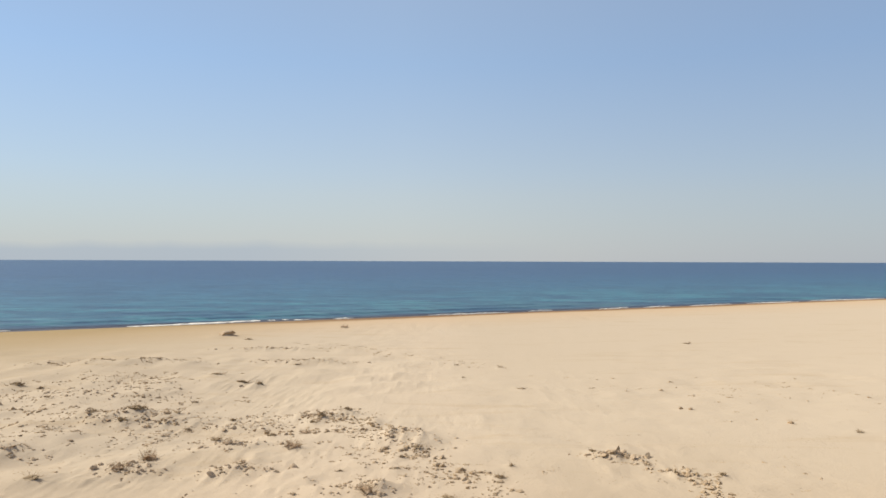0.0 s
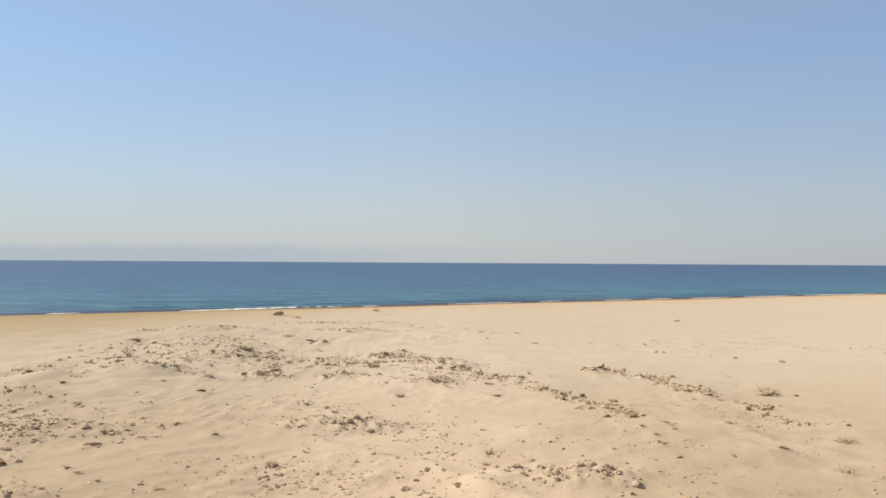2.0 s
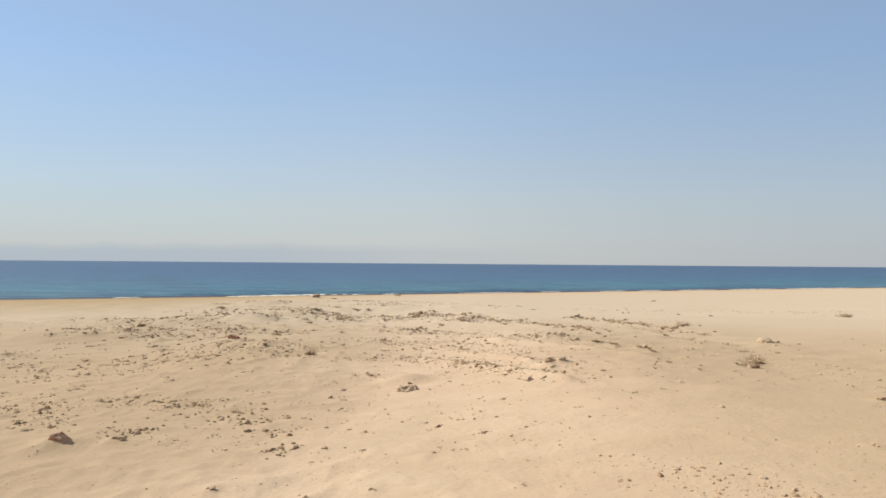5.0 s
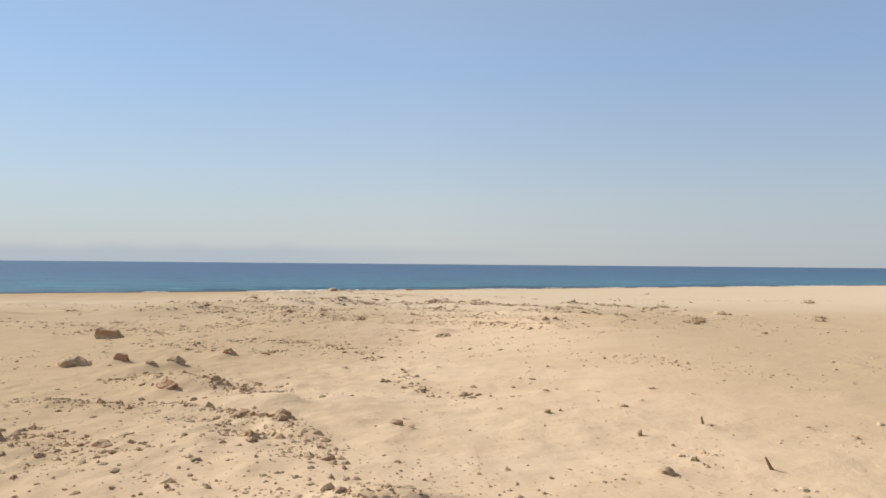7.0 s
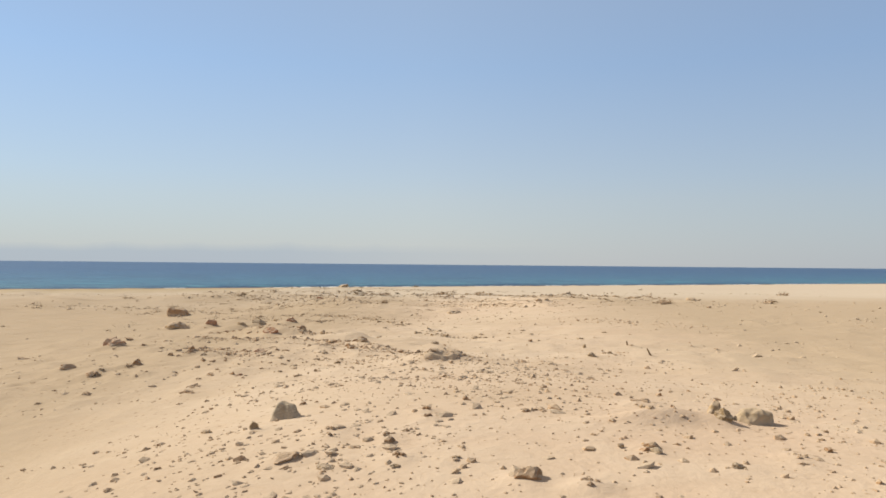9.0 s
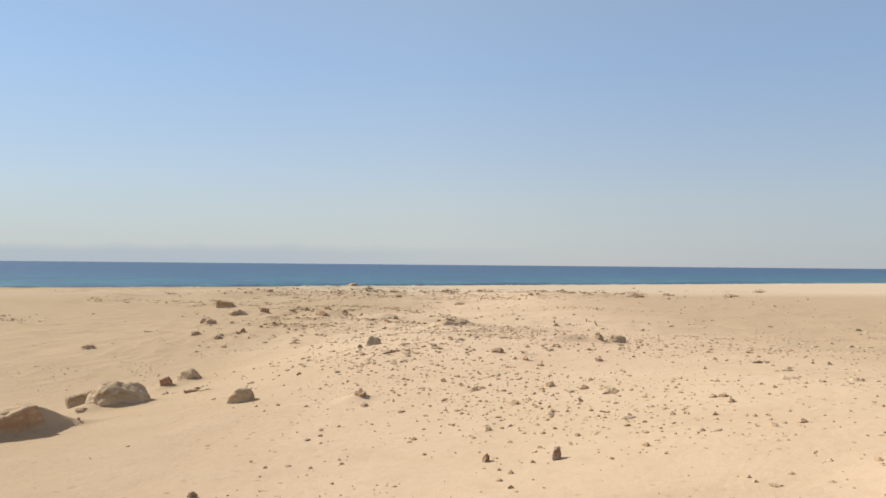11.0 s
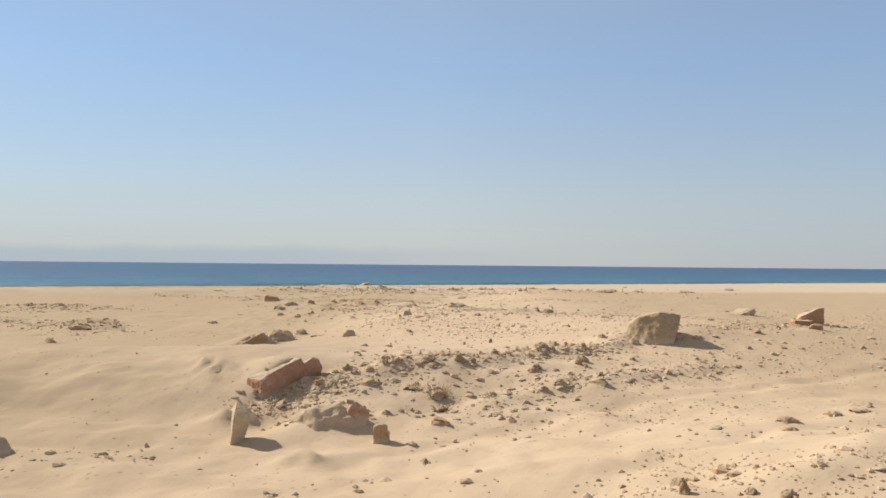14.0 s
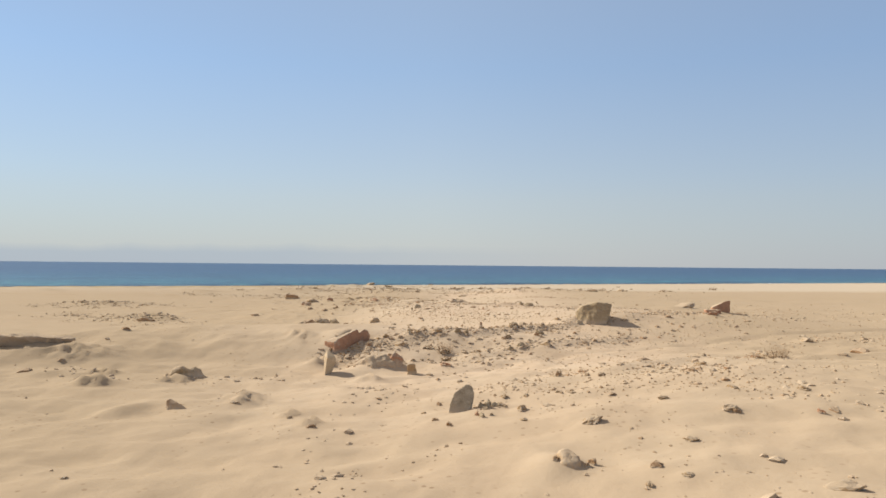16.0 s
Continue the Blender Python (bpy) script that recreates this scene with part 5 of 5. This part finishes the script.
def stick(x, y, length, tilt, turn):
    bm = bmesh.new()
    rng = random.Random(int(x * 100))
    p, way, rings = Vector((0, 0, -0.03)), Vector((0, 0, 1)), []
    for k in range(6):
        r = 0.022 * (1 - 0.1 * k)
        rings.append([bm.verts.new(p + Vector((r * math.cos(a), r * math.sin(a), 0))) for a in (0, 1.26, 2.51, 3.77, 5.03)])
        way = (way + Vector((rng.gauss(0, 0.1), rng.gauss(0, 0.1), 0))).normalized()
        p = p + way * length / 5
    for A, B in zip(rings, rings[1:]):
        for j in range(5):
            bm.faces.new((A[j], A[(j + 1) % 5], B[(j + 1) % 5], B[j]))
    bm.faces.new(rings[-1])
    me = bpy.data.meshes.new("stick")
    bm.to_mesh(me)
    bm.free()
    me.materials.append(M_TWIG)
    ob = new("stick", me)
    ob.matrix_world = pose(x, y, float(land(x, y)[0]), 0, tilt, turn)
    tagged(ob, "weathered dark stick poking out of the sand", "stick")


stick(0.22, -23.15, 0.16, -48, 0)
stick(0.40, -20.66, 0.14, -14, 0)


ground_sheet()


# ---- gravel and rubble, past counting ----
def joined_stones(name, at, sizes, material, label, seed, flat=0.7, sink=-0.04, crumbly=0.0):
    """Many small angular stones in one mesh, half sunk in the ground."""
    rng = np.random.default_rng(seed)
    bm = bmesh.new()
    bmesh.ops.create_icosphere(bm, subdivisions=2 if crumbly else 1, radius=0.5)
    base = np.array([v.co[:] for v in bm.verts])
    faces = np.array([[v.index for v in f.verts] for f in bm.faces])
    bm.free()
    count, nv = len(at), len(base)
    forms = []
    for k in range(14):
        q = base.copy()
        for _ in range(4):
            d = rng.normal(size=3)
            d /= np.linalg.norm(d)
            over = np.clip(q @ d - rng.uniform(0.24, 0.42), 0, None)
            q -= over[:, None] * d * 0.95
        if crumbly:
            for _ in range(16):
                d = rng.normal(size=3)
                near = np.clip(base @ (d / np.linalg.norm(d)) * 2, 0, 1) ** 14
                q *= 1 + (rng.uniform(-0.7, 0.9) * crumbly * near)[:, None]
        forms.append(q * (1 + rng.normal(0, 0.10 if crumbly else 0.15, (nv, 1))))
    forms = np.array(forms)[rng.integers(0, 14, count)]
    scale = sizes[:, None] * np.stack([rng.uniform(0.8, 1.3, count), rng.uniform(0.7, 1.1, count), rng.uniform(0.5, 1.05, count) * flat / 0.7], 1)
    a, b = rng.uniform(0, 2 * np.pi, count), rng.normal(0, 0.35, count)
    p = forms * scale[:, None, :]
    cb, sb = np.cos(b)[:, None], np.sin(b)[:, None]
    p = np.stack([p[..., 0] * cb + p[..., 2] * sb, p[..., 1], -p[..., 0] * sb + p[..., 2] * cb], -1)
    ca, sn = np.cos(a)[:, None], np.sin(a)[:, None]
    p = np.stack([p[..., 0] * ca - p[..., 1] * sn, p[..., 0] * sn + p[..., 1] * ca, p[..., 2]], -1)
    z = land(at[:, 0], at[:, 1]) + 0.85 * bank_at(at[:, 0], at[:, 1]) + scale[:, 2] * sink
    p += np.concatenate([at, z[:, None]], 1)[:, None, :]
    f = (faces[None] + (np.arange(count) * nv)[:, None, None]).reshape(-1, 3)
    me = bpy.data.meshes.new(name)
    me.from_pydata(p.reshape(-1, 3), [], f)
    me.materials.append(material)
    return tagged(new(name, me), label, name.replace("_", " "), kind="stuff")


def along(line, width, count, rng):
    """Points strewn along a line of places, thinning out to its sides."""
    q = np.array(line, float)
    seg = np.linalg.norm(np.diff(q, axis=0), axis=1)
    s = np.concatenate([[0], np.cumsum(seg)])
    t = rng.uniform(0, s[-1], count)
    x, y = np.interp(t, s, q[:, 0]), np.interp(t, s, q[:, 1])
    # clusters
    return np.stack([x + rng.normal(0, width, count), y + rng.normal(0, width, count)], 1)


def clustered(pts, seed, low, scale=0.6):
    """Keep points where a patchy field is high."""
    keep = perlin(pts[:, 0] * scale, pts[:, 1] * scale, seed) + 0.5 * perlin(pts[:, 0] * scale * 2.7, pts[:, 1] * scale * 2.7, seed + 1) > low
    return pts[keep]


def sizes_for(count, rng, small, big):
    return np.clip(small * np.exp(rng.exponential(0.5, count)), small, big)


def bunches(pts, rng, low, high, reach):
    """A handful of crumbs round each point."""
    n = rng.integers(low, high + 1, len(pts))
    at = np.repeat(pts, n, axis=0)
    wide = np.repeat(rng.uniform(0.5, 1.3, len(pts)), n)[:, None] * reach
    return at + rng.normal(0, 1, at.shape) * wide


rg = np.random.default_rng(3)
# rubble ridge pushed up along the track
spots = np.concatenate([
    along(((-5.41, -41.73), (-5.12, -41.29), (-4.42, -41.09), (-4.03, -40.66), (-3.39, -40.38), (-2.61, -39.96), (-1.59, -38.96), (-0.65, -38.37), (-0.25, -38.23)), 0.24, 850, rg),
    along(((-1.9, -39.09), (-0.77, -38.73)), 0.25, 150, rg),
    along(((0.79, -37.61), (1.94, -36.84), (3.71, -35.21)), 0.32, 260, rg),
    along(((-2.9, -41.87), (-2.18, -41.25), (-1.09, -40.52), (0.8, -39.3)), 0.28, 170, rg),
    along(((-5.47, -41.84), (-4.69, -41.6), (-4.24, -41.99)), 0.24, 220, rg),
    along(((-5.38, -41.76), (-5.04, -41.23), (-4.67, -41)), 0.14, 200, rg),
    along(((-5, -42.16), (-4.1, -42.06)), 0.14, 160, rg),
    along(((-2.6, -47.25), (-2.35, -47.2)), 0.08, 40, rg),
])
behind = -(spots[:, 0] + 5.13) * 0.806 + (spots[:, 1] + 41.17) * 0.592
spots = spots[~((spots[:, 0] < -4.6) & (behind > -0.04))]
joined_stones("rubble", spots, sizes_for(len(spots), rg, 0.022, 0.15), M_RUBBLE, "broken tan and reddish rubble in a low ridge", 21, 0.9, -0.20)
# heaps of broken stone inland
spots = np.concatenate([
    along(((-10.0, -15.9), (-9.0, -16.6), (-8.2, -17.2), (-7.5, -17.2), (-6.8, -17.7), (-6.2, -18.3)), 0.24, 330, rg),
    along(((-10.66, -18.33), (-9.9, -18.77), (-9.3, -19.13), (-8.5, -19.29), (-7.8, -19.66), (-7.37, -19.41), (-6.5, -19.83), (-6.0, -20.27), (-5.58, -20.48), (-5.2, -20.7)), 0.12, 330, rg),
    along(((-6.3, -20.1), (-5.6, -20.5), (-5.1, -20.75)), 0.16, 140, rg),
    along(((-5.8, -21.4), (-5.4, -21.6), (-5.15, -21.25), (-4.6, -21.8), (-4.36, -22.4)), 0.17, 130, rg), along(((-4.8, -22.6), (-4.4, -22.85), (-4.1, -23.15)), 0.10, 60, rg),
    along(((-8.8, -21.15), (-8.1, -21.4), (-7.6, -21.9), (-7.06, -22.45)), 0.25, 170, rg),
])
joined_stones("rubble", spots, sizes_for(len(spots), rg, 0.03, 0.17), M_RUBBLE, "broken tan rubble heaped on the sand", 29, 0.9, -0.14)
# loose stones along the far edge of the track
spots = np.concatenate([
    along(((1.78, -43.15), (2.88, -41.54), (4.24, -39.94), (5.63, -39.08), (6.53, -39.49)), 0.13, 120, rg), along(((0.93, -37.33), (2.74, -35.79), (6.37, -31.74)), 0.5, 170, rg),
    along(((0.06, -40.16), (2.45, -38.32), (5.36, -36.85)), 0.45, 130, rg), along(((-1.62, -45.14), (0.06, -45.66), (0.94, -46.64)), 0.4, 110, rg),
])
joined_stones("rubble", spots, sizes_for(len(spots), rg, 0.035, 0.14), M_RUBBLE, "loose brown stones along the sandy track", 30, 0.8, -0.14)
# the stony stretch beyond the ridge
spots = np.concatenate([
    along(((-6.0, -23.5), (0.5, -24.8)), 0.9, 130, rg), along(((-4.8, -26.0), (-0.8, -27.8)), 0.9, 200, rg), along(((-4.2, -31.5), (-3.2, -33.5), (0.2, -36.2)), 0.8, 170, rg),
    along(((-3.5, -28.5), (1.5, -32.0)), 1.2, 130, rg), along(((-10.5, -8.0), (2.5, -11.0)), 1.6, 170, rg), along(((-12, -1), (4, -4)), 2.0, 160, rg), along(((0.0, -13.5), (0.8, -14.0), (1.45, -14.86), (1.95, -15.55)), 0.22, 70, rg), along(((-1.95, -15.4), (-1.67, -15.9), (-1.43, -17.7)), 0.3, 30, rg), along(((-0.8, -23.2), (0.0, -22.3)), 0.2, 24, rg),
])
joined_stones("rubble", spots, sizes_for(len(spots), rg, 0.026, 0.12), M_RUBBLE, "tan and brown stones strewn over the plain", 37, 0.85, -0.12)
# stony patches inland
spots = np.concatenate([
    along(((-8.6, -17.1), (-8.98, -15.79), (-6.25, -17.98)), 0.3, 220, rg),
    along(((-11.49, -8.93), (-10.41, -7.44), (-7.25, -8.51)), 0.45, 200, rg),
    along(((-10.6, -18.52), (-7.21, -19.79), (-5.85, -20.55), (-4.26, -22.61)), 0.25, 260, rg),
    along(((-10.19, -14.97), (-6.63, -18)), 0.25, 150, rg),
    along(((-8.46, -21.63), (-6.6, -22.7)), 0.35, 130, rg),
    along(((-6.5, -23.6), (-5.21, -23.96), (-2.47, -25.25)), 0.4, 190, rg),
    along(((-5.36, -30.2), (-3.83, -31.14), (-3.19, -31.43)), 0.55, 170, rg),
    along(((-4.97, -27.26), (-3.36, -28.12), (-1.62, -25.71)), 0.5, 220, rg),
    along(((-1.71, -30.65), (0.52, -28.92)), 0.7, 110, rg),
    along(((-0.07, -13.73), (3.09, -16.82)), 0.5, 140, rg),
    along(((1.31, -13.55), (2.79, -16.92)), 0.4, 90, rg),
])
field = np.stack([rg.uniform(-15, -2.5, 600), rg.uniform(-29, -8, 600)], 1)
field = clustered(field, 63, 0.0, 0.3)
spots = np.concatenate([spots, bunches(spots[::7], rg, 3, 9, 0.09), bunches(field[::8], rg, 3, 9, 0.10)])
joined_stones("stones", spots, sizes_for(len(spots), rg, 0.018, 0.09), M_PEBBLE, "patches of loose brown stones on the sand", 22, 0.7, -0.14)
# fine pebbles over the plain
plain = np.stack([rg.uniform(-13, 10, 38000), rg.uniform(-53, -4, 38000)], 1)
plain = clustered(plain, 31, 0.12)
plain = plain[~((plain[:, 0] < -5.0) & (plain[:, 1] < -30) & (rg.random(len(plain)) < 0.93))]
plain = plain[~((plain[:, 1] > -26) & (rg.random(len(plain)) < 0.8))]
centre = np.concatenate([along(((-6.44, -23.5), (-0.42, -24.8)), 1.3, 600, rg), along(((-4.39, -32.72), (-1.15, -35.73)), 1.0, 1300, rg), along(((-3.02, -29.1), (2, -31)), 1.6, 900, rg)])
road = np.concatenate([
    along(((0.5, -43.7), (2.88, -41.54), (4.24, -39.94), (5.63, -39.08), (5.98, -40.33)), 0.16, 330, rg), along(((0.84, -37.27), (2.79, -35.31), (8.28, -28.18)), 0.8, 900, rg),
    along(((-2.44, -46.22), (-1.42, -45.19), (-0.37, -45.93), (0.46, -46.73), (1.06, -47.33)), 0.3, 800, rg), along(((-2.59, -42.03), (-0.99, -42.04), (0.79, -41.51)), 0.25, 260, rg),
    along(((-1.89, -46.88), (-0.14, -45.91), (2.1, -43.6)), 0.45, 420, rg), along(((-2.51, -45.95), (-0.86, -47.39)), 0.35, 150, rg), along(((-1.54, -46.54), (1.6, -47.92)), 0.3, 130, rg)])
right = clustered(np.stack([rg.uniform(1, 13, 5000), rg.uniform(-43, -26, 5000)], 1), 47, 0.05)
spots = np.concatenate([plain, centre, road, right])
joined_stones("pebbles", spots, sizes_for(len(spots), rg, 0.014, 0.06), M_PEBBLE, "fine brown pebbles strewn over the sand", 23, 0.8, -0.08)
# crusted crumbs and litter in the hummocks by the beach
spots = np.concatenate([
    along(((-7.09, 14.76), (-5.02, 12.24), (-3.22, 10.19), (-1.4, 8.43), (-0.4, 6.77)), 0.7, 380, rg),
    along(((-5.94, -0.35), (-3.93, -0.15), (-1.9, -2.38), (-0.56, -4.67), (0.37, -5.98)), 0.28, 420, rg),
    along(((-5.2, 5.97), (-1.1, 2.71), (0.19, -3.56)), 0.5, 260, rg),
    along(((-6.93, 15.02), (-0.6, 9.48)), 0.5, 150, rg),
    along(((-1.3, 23.6), (3.98, 11.61), (3.4, 1.36), (3.93, -1.09)), 0.5, 220, rg),
    along(((7.09, 16.66), (7.62, 8.29), (7.59, 5.76), (9.77, 3.67)), 0.6, 180, rg),
    along(((-5.52, 7.52), (1.45, -0.38), (7.62, -0.14)), 1.8, 420, rg),
])
field = np.stack([rg.uniform(-16, 11, 1900), rg.uniform(-12, 26, 1900)], 1)
field = clustered(field, 61, 0.05, 0.22)
spots = np.concatenate([spots, bunches(spots[::5], rg, 5, 11, 0.10), bunches(field[::2], rg, 4, 11, 0.10)])
joined_stones("sand_crumbs", spots, sizes_for(len(spots), rg, 0.03, 0.12), M_CRUMB, "brown crumbs of crusted sand and roots", 24, 0.6, -0.16)
# low rows of crusted sand and stones across the plain
spots = np.concatenate([
    along(((-9.64, -16.47), (-9.48, -15.20), (-8.76, -15.27), (-7.80, -16.61), (-6.72, -17.52), (-6.15, -18.15)), 0.3, 150, rg),
    along(((-13.63, -6.83), (-11.78, -8.23), (-10.47, -9.44), (-9.64, -10.04)), 0.35, 60, rg),
    along(((-10.45, -7.30), (-9.08, -7.53), (-8.29, -8.03), (-7.27, -8.41), (-6.31, -9.66), (-5.19, -11.70)), 0.35, 110, rg),
    along(((-21.03, 7.32), (-19.94, 11.15), (-16.08, 7.64)), 1.0, 90, rg),
    along(((-19.70, -1.14), (-18.16, -1.91)), 0.4, 20, rg),
    along(((-8.57, -10.68), (-8.11, -10.67)), 0.25, 20, rg),
    along(((-4.49, -15.79), (-3.83, -16.73), (-3.26, -17.52), (-2.63, -18.49)), 0.3, 40, rg),
    along(((-5.04, 6.50), (-3.29, 1.43), (-1.25, 7.18), (-0.54, 1.59)), 1.2, 110, rg),
    along(((-1.83, -3.24), (-0.66, -5.20), (0.45, -5.97)), 0.6, 60, rg),
])
spots = np.concatenate([spots, bunches(spots[::3], rg, 2, 6, 0.12)])
joined_stones("sand_clods", spots, sizes_for(len(spots), rg, 0.04, 0.15), M_CLOD, "low crusted clods of sand in drawn-out rows", 39, 0.65, -0.10, 0.6)
# two broken rows of crusted clods across the dunes
spots = np.concatenate([
    along(((-1.2, 23.8), (0.3, 21.0), (1.3, 20.5), (1.9, 17.3), (2.8, 16.1), (3.2, 14.8), (3.5, 13.6), (3.95, 12.5), (4.3, 11.8)), 0.35, 130, rg),
    along(((4.8, 23.1), (5.5, 22.4), (6.2, 21.7), (6.9, 20.6), (7.5, 19.2), (7.3, 16.9), (8.1, 17.2), (8.3, 15.8), (8.3, 14.0), (8.75, 12.7), (9.3, 10.6)), 0.3, 150, rg),
    along(((-6.6, 28.6), (-5.2, 26.0), (-5.1, 29.6), (-3.8, 30.9), (-1.2, 23.4)), 0.7, 50, rg),
    along(((-24, 36.9), (-20.5, 33.1), (-13, 29.2), (-8.5, 30)), 1.3, 60, rg), along(((-22, 27.5), (-18.5, 29.5)), 1.0, 25, rg),
])
spots = np.concatenate([spots, bunches(spots[::2], rg, 3, 8, 0.22)])
joined_stones("sand_clods", spots, sizes_for(len(spots), rg, 0.06, 0.24), M_CLOD, "brown clods of crusted sand in broken rows", 38, 0.6, -0.08, 0.6)
spots = np.concatenate([
    along(((-26.2, 47.6), (-18.0, 49.0)), 1.4, 260, rg), along(((-20.6, 41.0), (-15.8, 41.2)), 1.8, 260, rg), along(((-24, 36), (-10, 31)), 2.5, 330, rg),
    along(((-16, 27), (-4, 29)), 2.2, 330, rg), along(((-3.5, 28), (-0.5, 19.03)), 1.0, 160, rg), along(((-23.27, 17.55), (-18.3, 26.6)), 2.2, 200, rg),
    along(((-17.58, 9.56), (-14.51, 11.65)), 2.0, 220, rg), along(((-13.01, 1.02), (-8.07, 0.6)), 1.2, 200, rg), along(((-19.22, 10.23), (-11.63, 8.05)), 2.0, 200, rg),
    along(((8, 38), (30, 30)), 3.0, 160, rg), along(((-12, 62), (4, 45)), 1.2, 120, rg),
])
spots = np.concatenate([spots, bunches(spots[::3], rg, 5, 12, 0.15)])
joined_stones("sand_clumps", spots, sizes_for(len(spots), rg, 0.05, 0.2), M_CRUMB, "brown clumps of crusted sand in the dunes", 25, 0.55, -0.14)

# broken crust on the dune patches
spots = np.concatenate([np.stack([rg.normal(mx, 0.6 * a, int(55 * math.sqrt(a * b) + 25)), rg.normal(my, 0.6 * b, int(55 * math.sqrt(a * b) + 25))], 1) for mx, my, a, b in CRUSTS])
joined_stones("sand_clumps", spots, sizes_for(len(spots), rg, 0.06, 0.26), M_LUMP, "pale broken crust of sand on the dunes", 35, 0.55, -0.08, 0.5)
spots = bunches(spots[::7], rg, 3, 9, 0.16)
joined_stones("sand_crumbs", spots, sizes_for(len(spots), rg, 0.04, 0.15), M_CRUMB, "brown crumbs and roots on the dune crust", 36, 0.6, -0.14)

# lumps of the same sand, thrown up by feet, wheels and wind
lumps = np.stack([rg.uniform(-16, 11, 11000), rg.uniform(-32, 12, 11000)], 1)
lumps = clustered(lumps, 41, 0.22, 0.35)
strips = np.concatenate([
    along(((-5.45, -41.81), (-4.95, -41.22), (-4.55, -41.07)), 0.16, 260, rg),
    along(((-5.41, -41.73), (-4.42, -41.09), (-3.39, -40.38), (-1.59, -38.96), (-0.25, -38.23)), 0.26, 900, rg),
    along(((-2.9, -41.87), (-1.09, -40.52), (0.8, -39.3)), 0.3, 500, rg),
    along(((0.79, -37.61), (3.71, -35.21)), 0.45, 260, rg),
    along(((-9.32, -15.18), (-6.25, -17.98)), 0.6, 220, rg), along(((-10.6, -18.52), (-7.21, -19.79), (-4.26, -22.61)), 0.35, 260, rg),
    along(((-5.36, -30.2), (-3.19, -31.43)), 0.6, 200, rg), along(((-9.82, -20.1), (-2.47, -25.25)), 0.6, 260, rg), along(((-4.97, -27.26), (-1.62, -25.71)), 0.6, 220, rg),
    along(((-5.94, -0.35), (-3.93, -0.15), (-1.9, -2.38), (0.37, -5.98)), 0.4, 260, rg), along(((-5.2, 5.97), (0.19, -3.56)), 0.9, 260, rg),
    along(((-3.88, -24.73), (-3.1, -25)), 0.16, 90, rg), along(((-3.94, -4.03), (-3.05, -3.98)), 0.2, 70, rg),
    along(((-6.19, -45.91), (-6.12, -44.77)), 0.12, 22, rg), along(((-9.79, -43.51), (-8.4, -44.4)), 0.15, 40, rg), along(((-7.85, -43.96), (-5.79, -43.26)), 0.3, 60, rg),
])
near = np.stack([rg.uniform(-11, 12, 9500), rg.uniform(-53, -28, 9500)], 1)
near = clustered(near, 45, 0.1, 0.4)
near = near[(near[:, 0] > -4.6) | (rg.random(len(near)) < 0.1)]
spots = np.concatenate([lumps, strips, near])
joined_stones("sand_lumps", spots, sizes_for(len(spots), rg, 0.03, 0.14), M_LUMP, "low lumps of loose pale sand", 26, 0.42, 0.0)

# dry litter in bands on the low ground towards the beach
spots = np.concatenate([
    along(((-29, -13), (-21, -14)), 1.2, 260, rg), along(((-25, -18), (-15.5, -26)), 0.8, 200, rg), along(((-27, 2), (-20, 2), (-12, -2)), 1.2, 320, rg),
    along(((-34, 12), (-22, 14), (-12, 9)), 1.5, 340, rg), along(((-10, -3), (0, -6), (9, -8)), 2.6, 200, rg), along(((-6, 8), (8, 4), (18, 0)), 3.0, 200, rg), along(((4, -24), (12, -22)), 2.0, 160, rg),
])
spots = np.concatenate([spots, bunches(spots[:780:3], rg, 5, 12, 0.25)])
joined_stones("dry_litter", spots, sizes_for(len(spots), rg, 0.045, 0.19), M_CRUMB, "brown crumbs and dry litter in bands", 28, 0.5, -0.10)
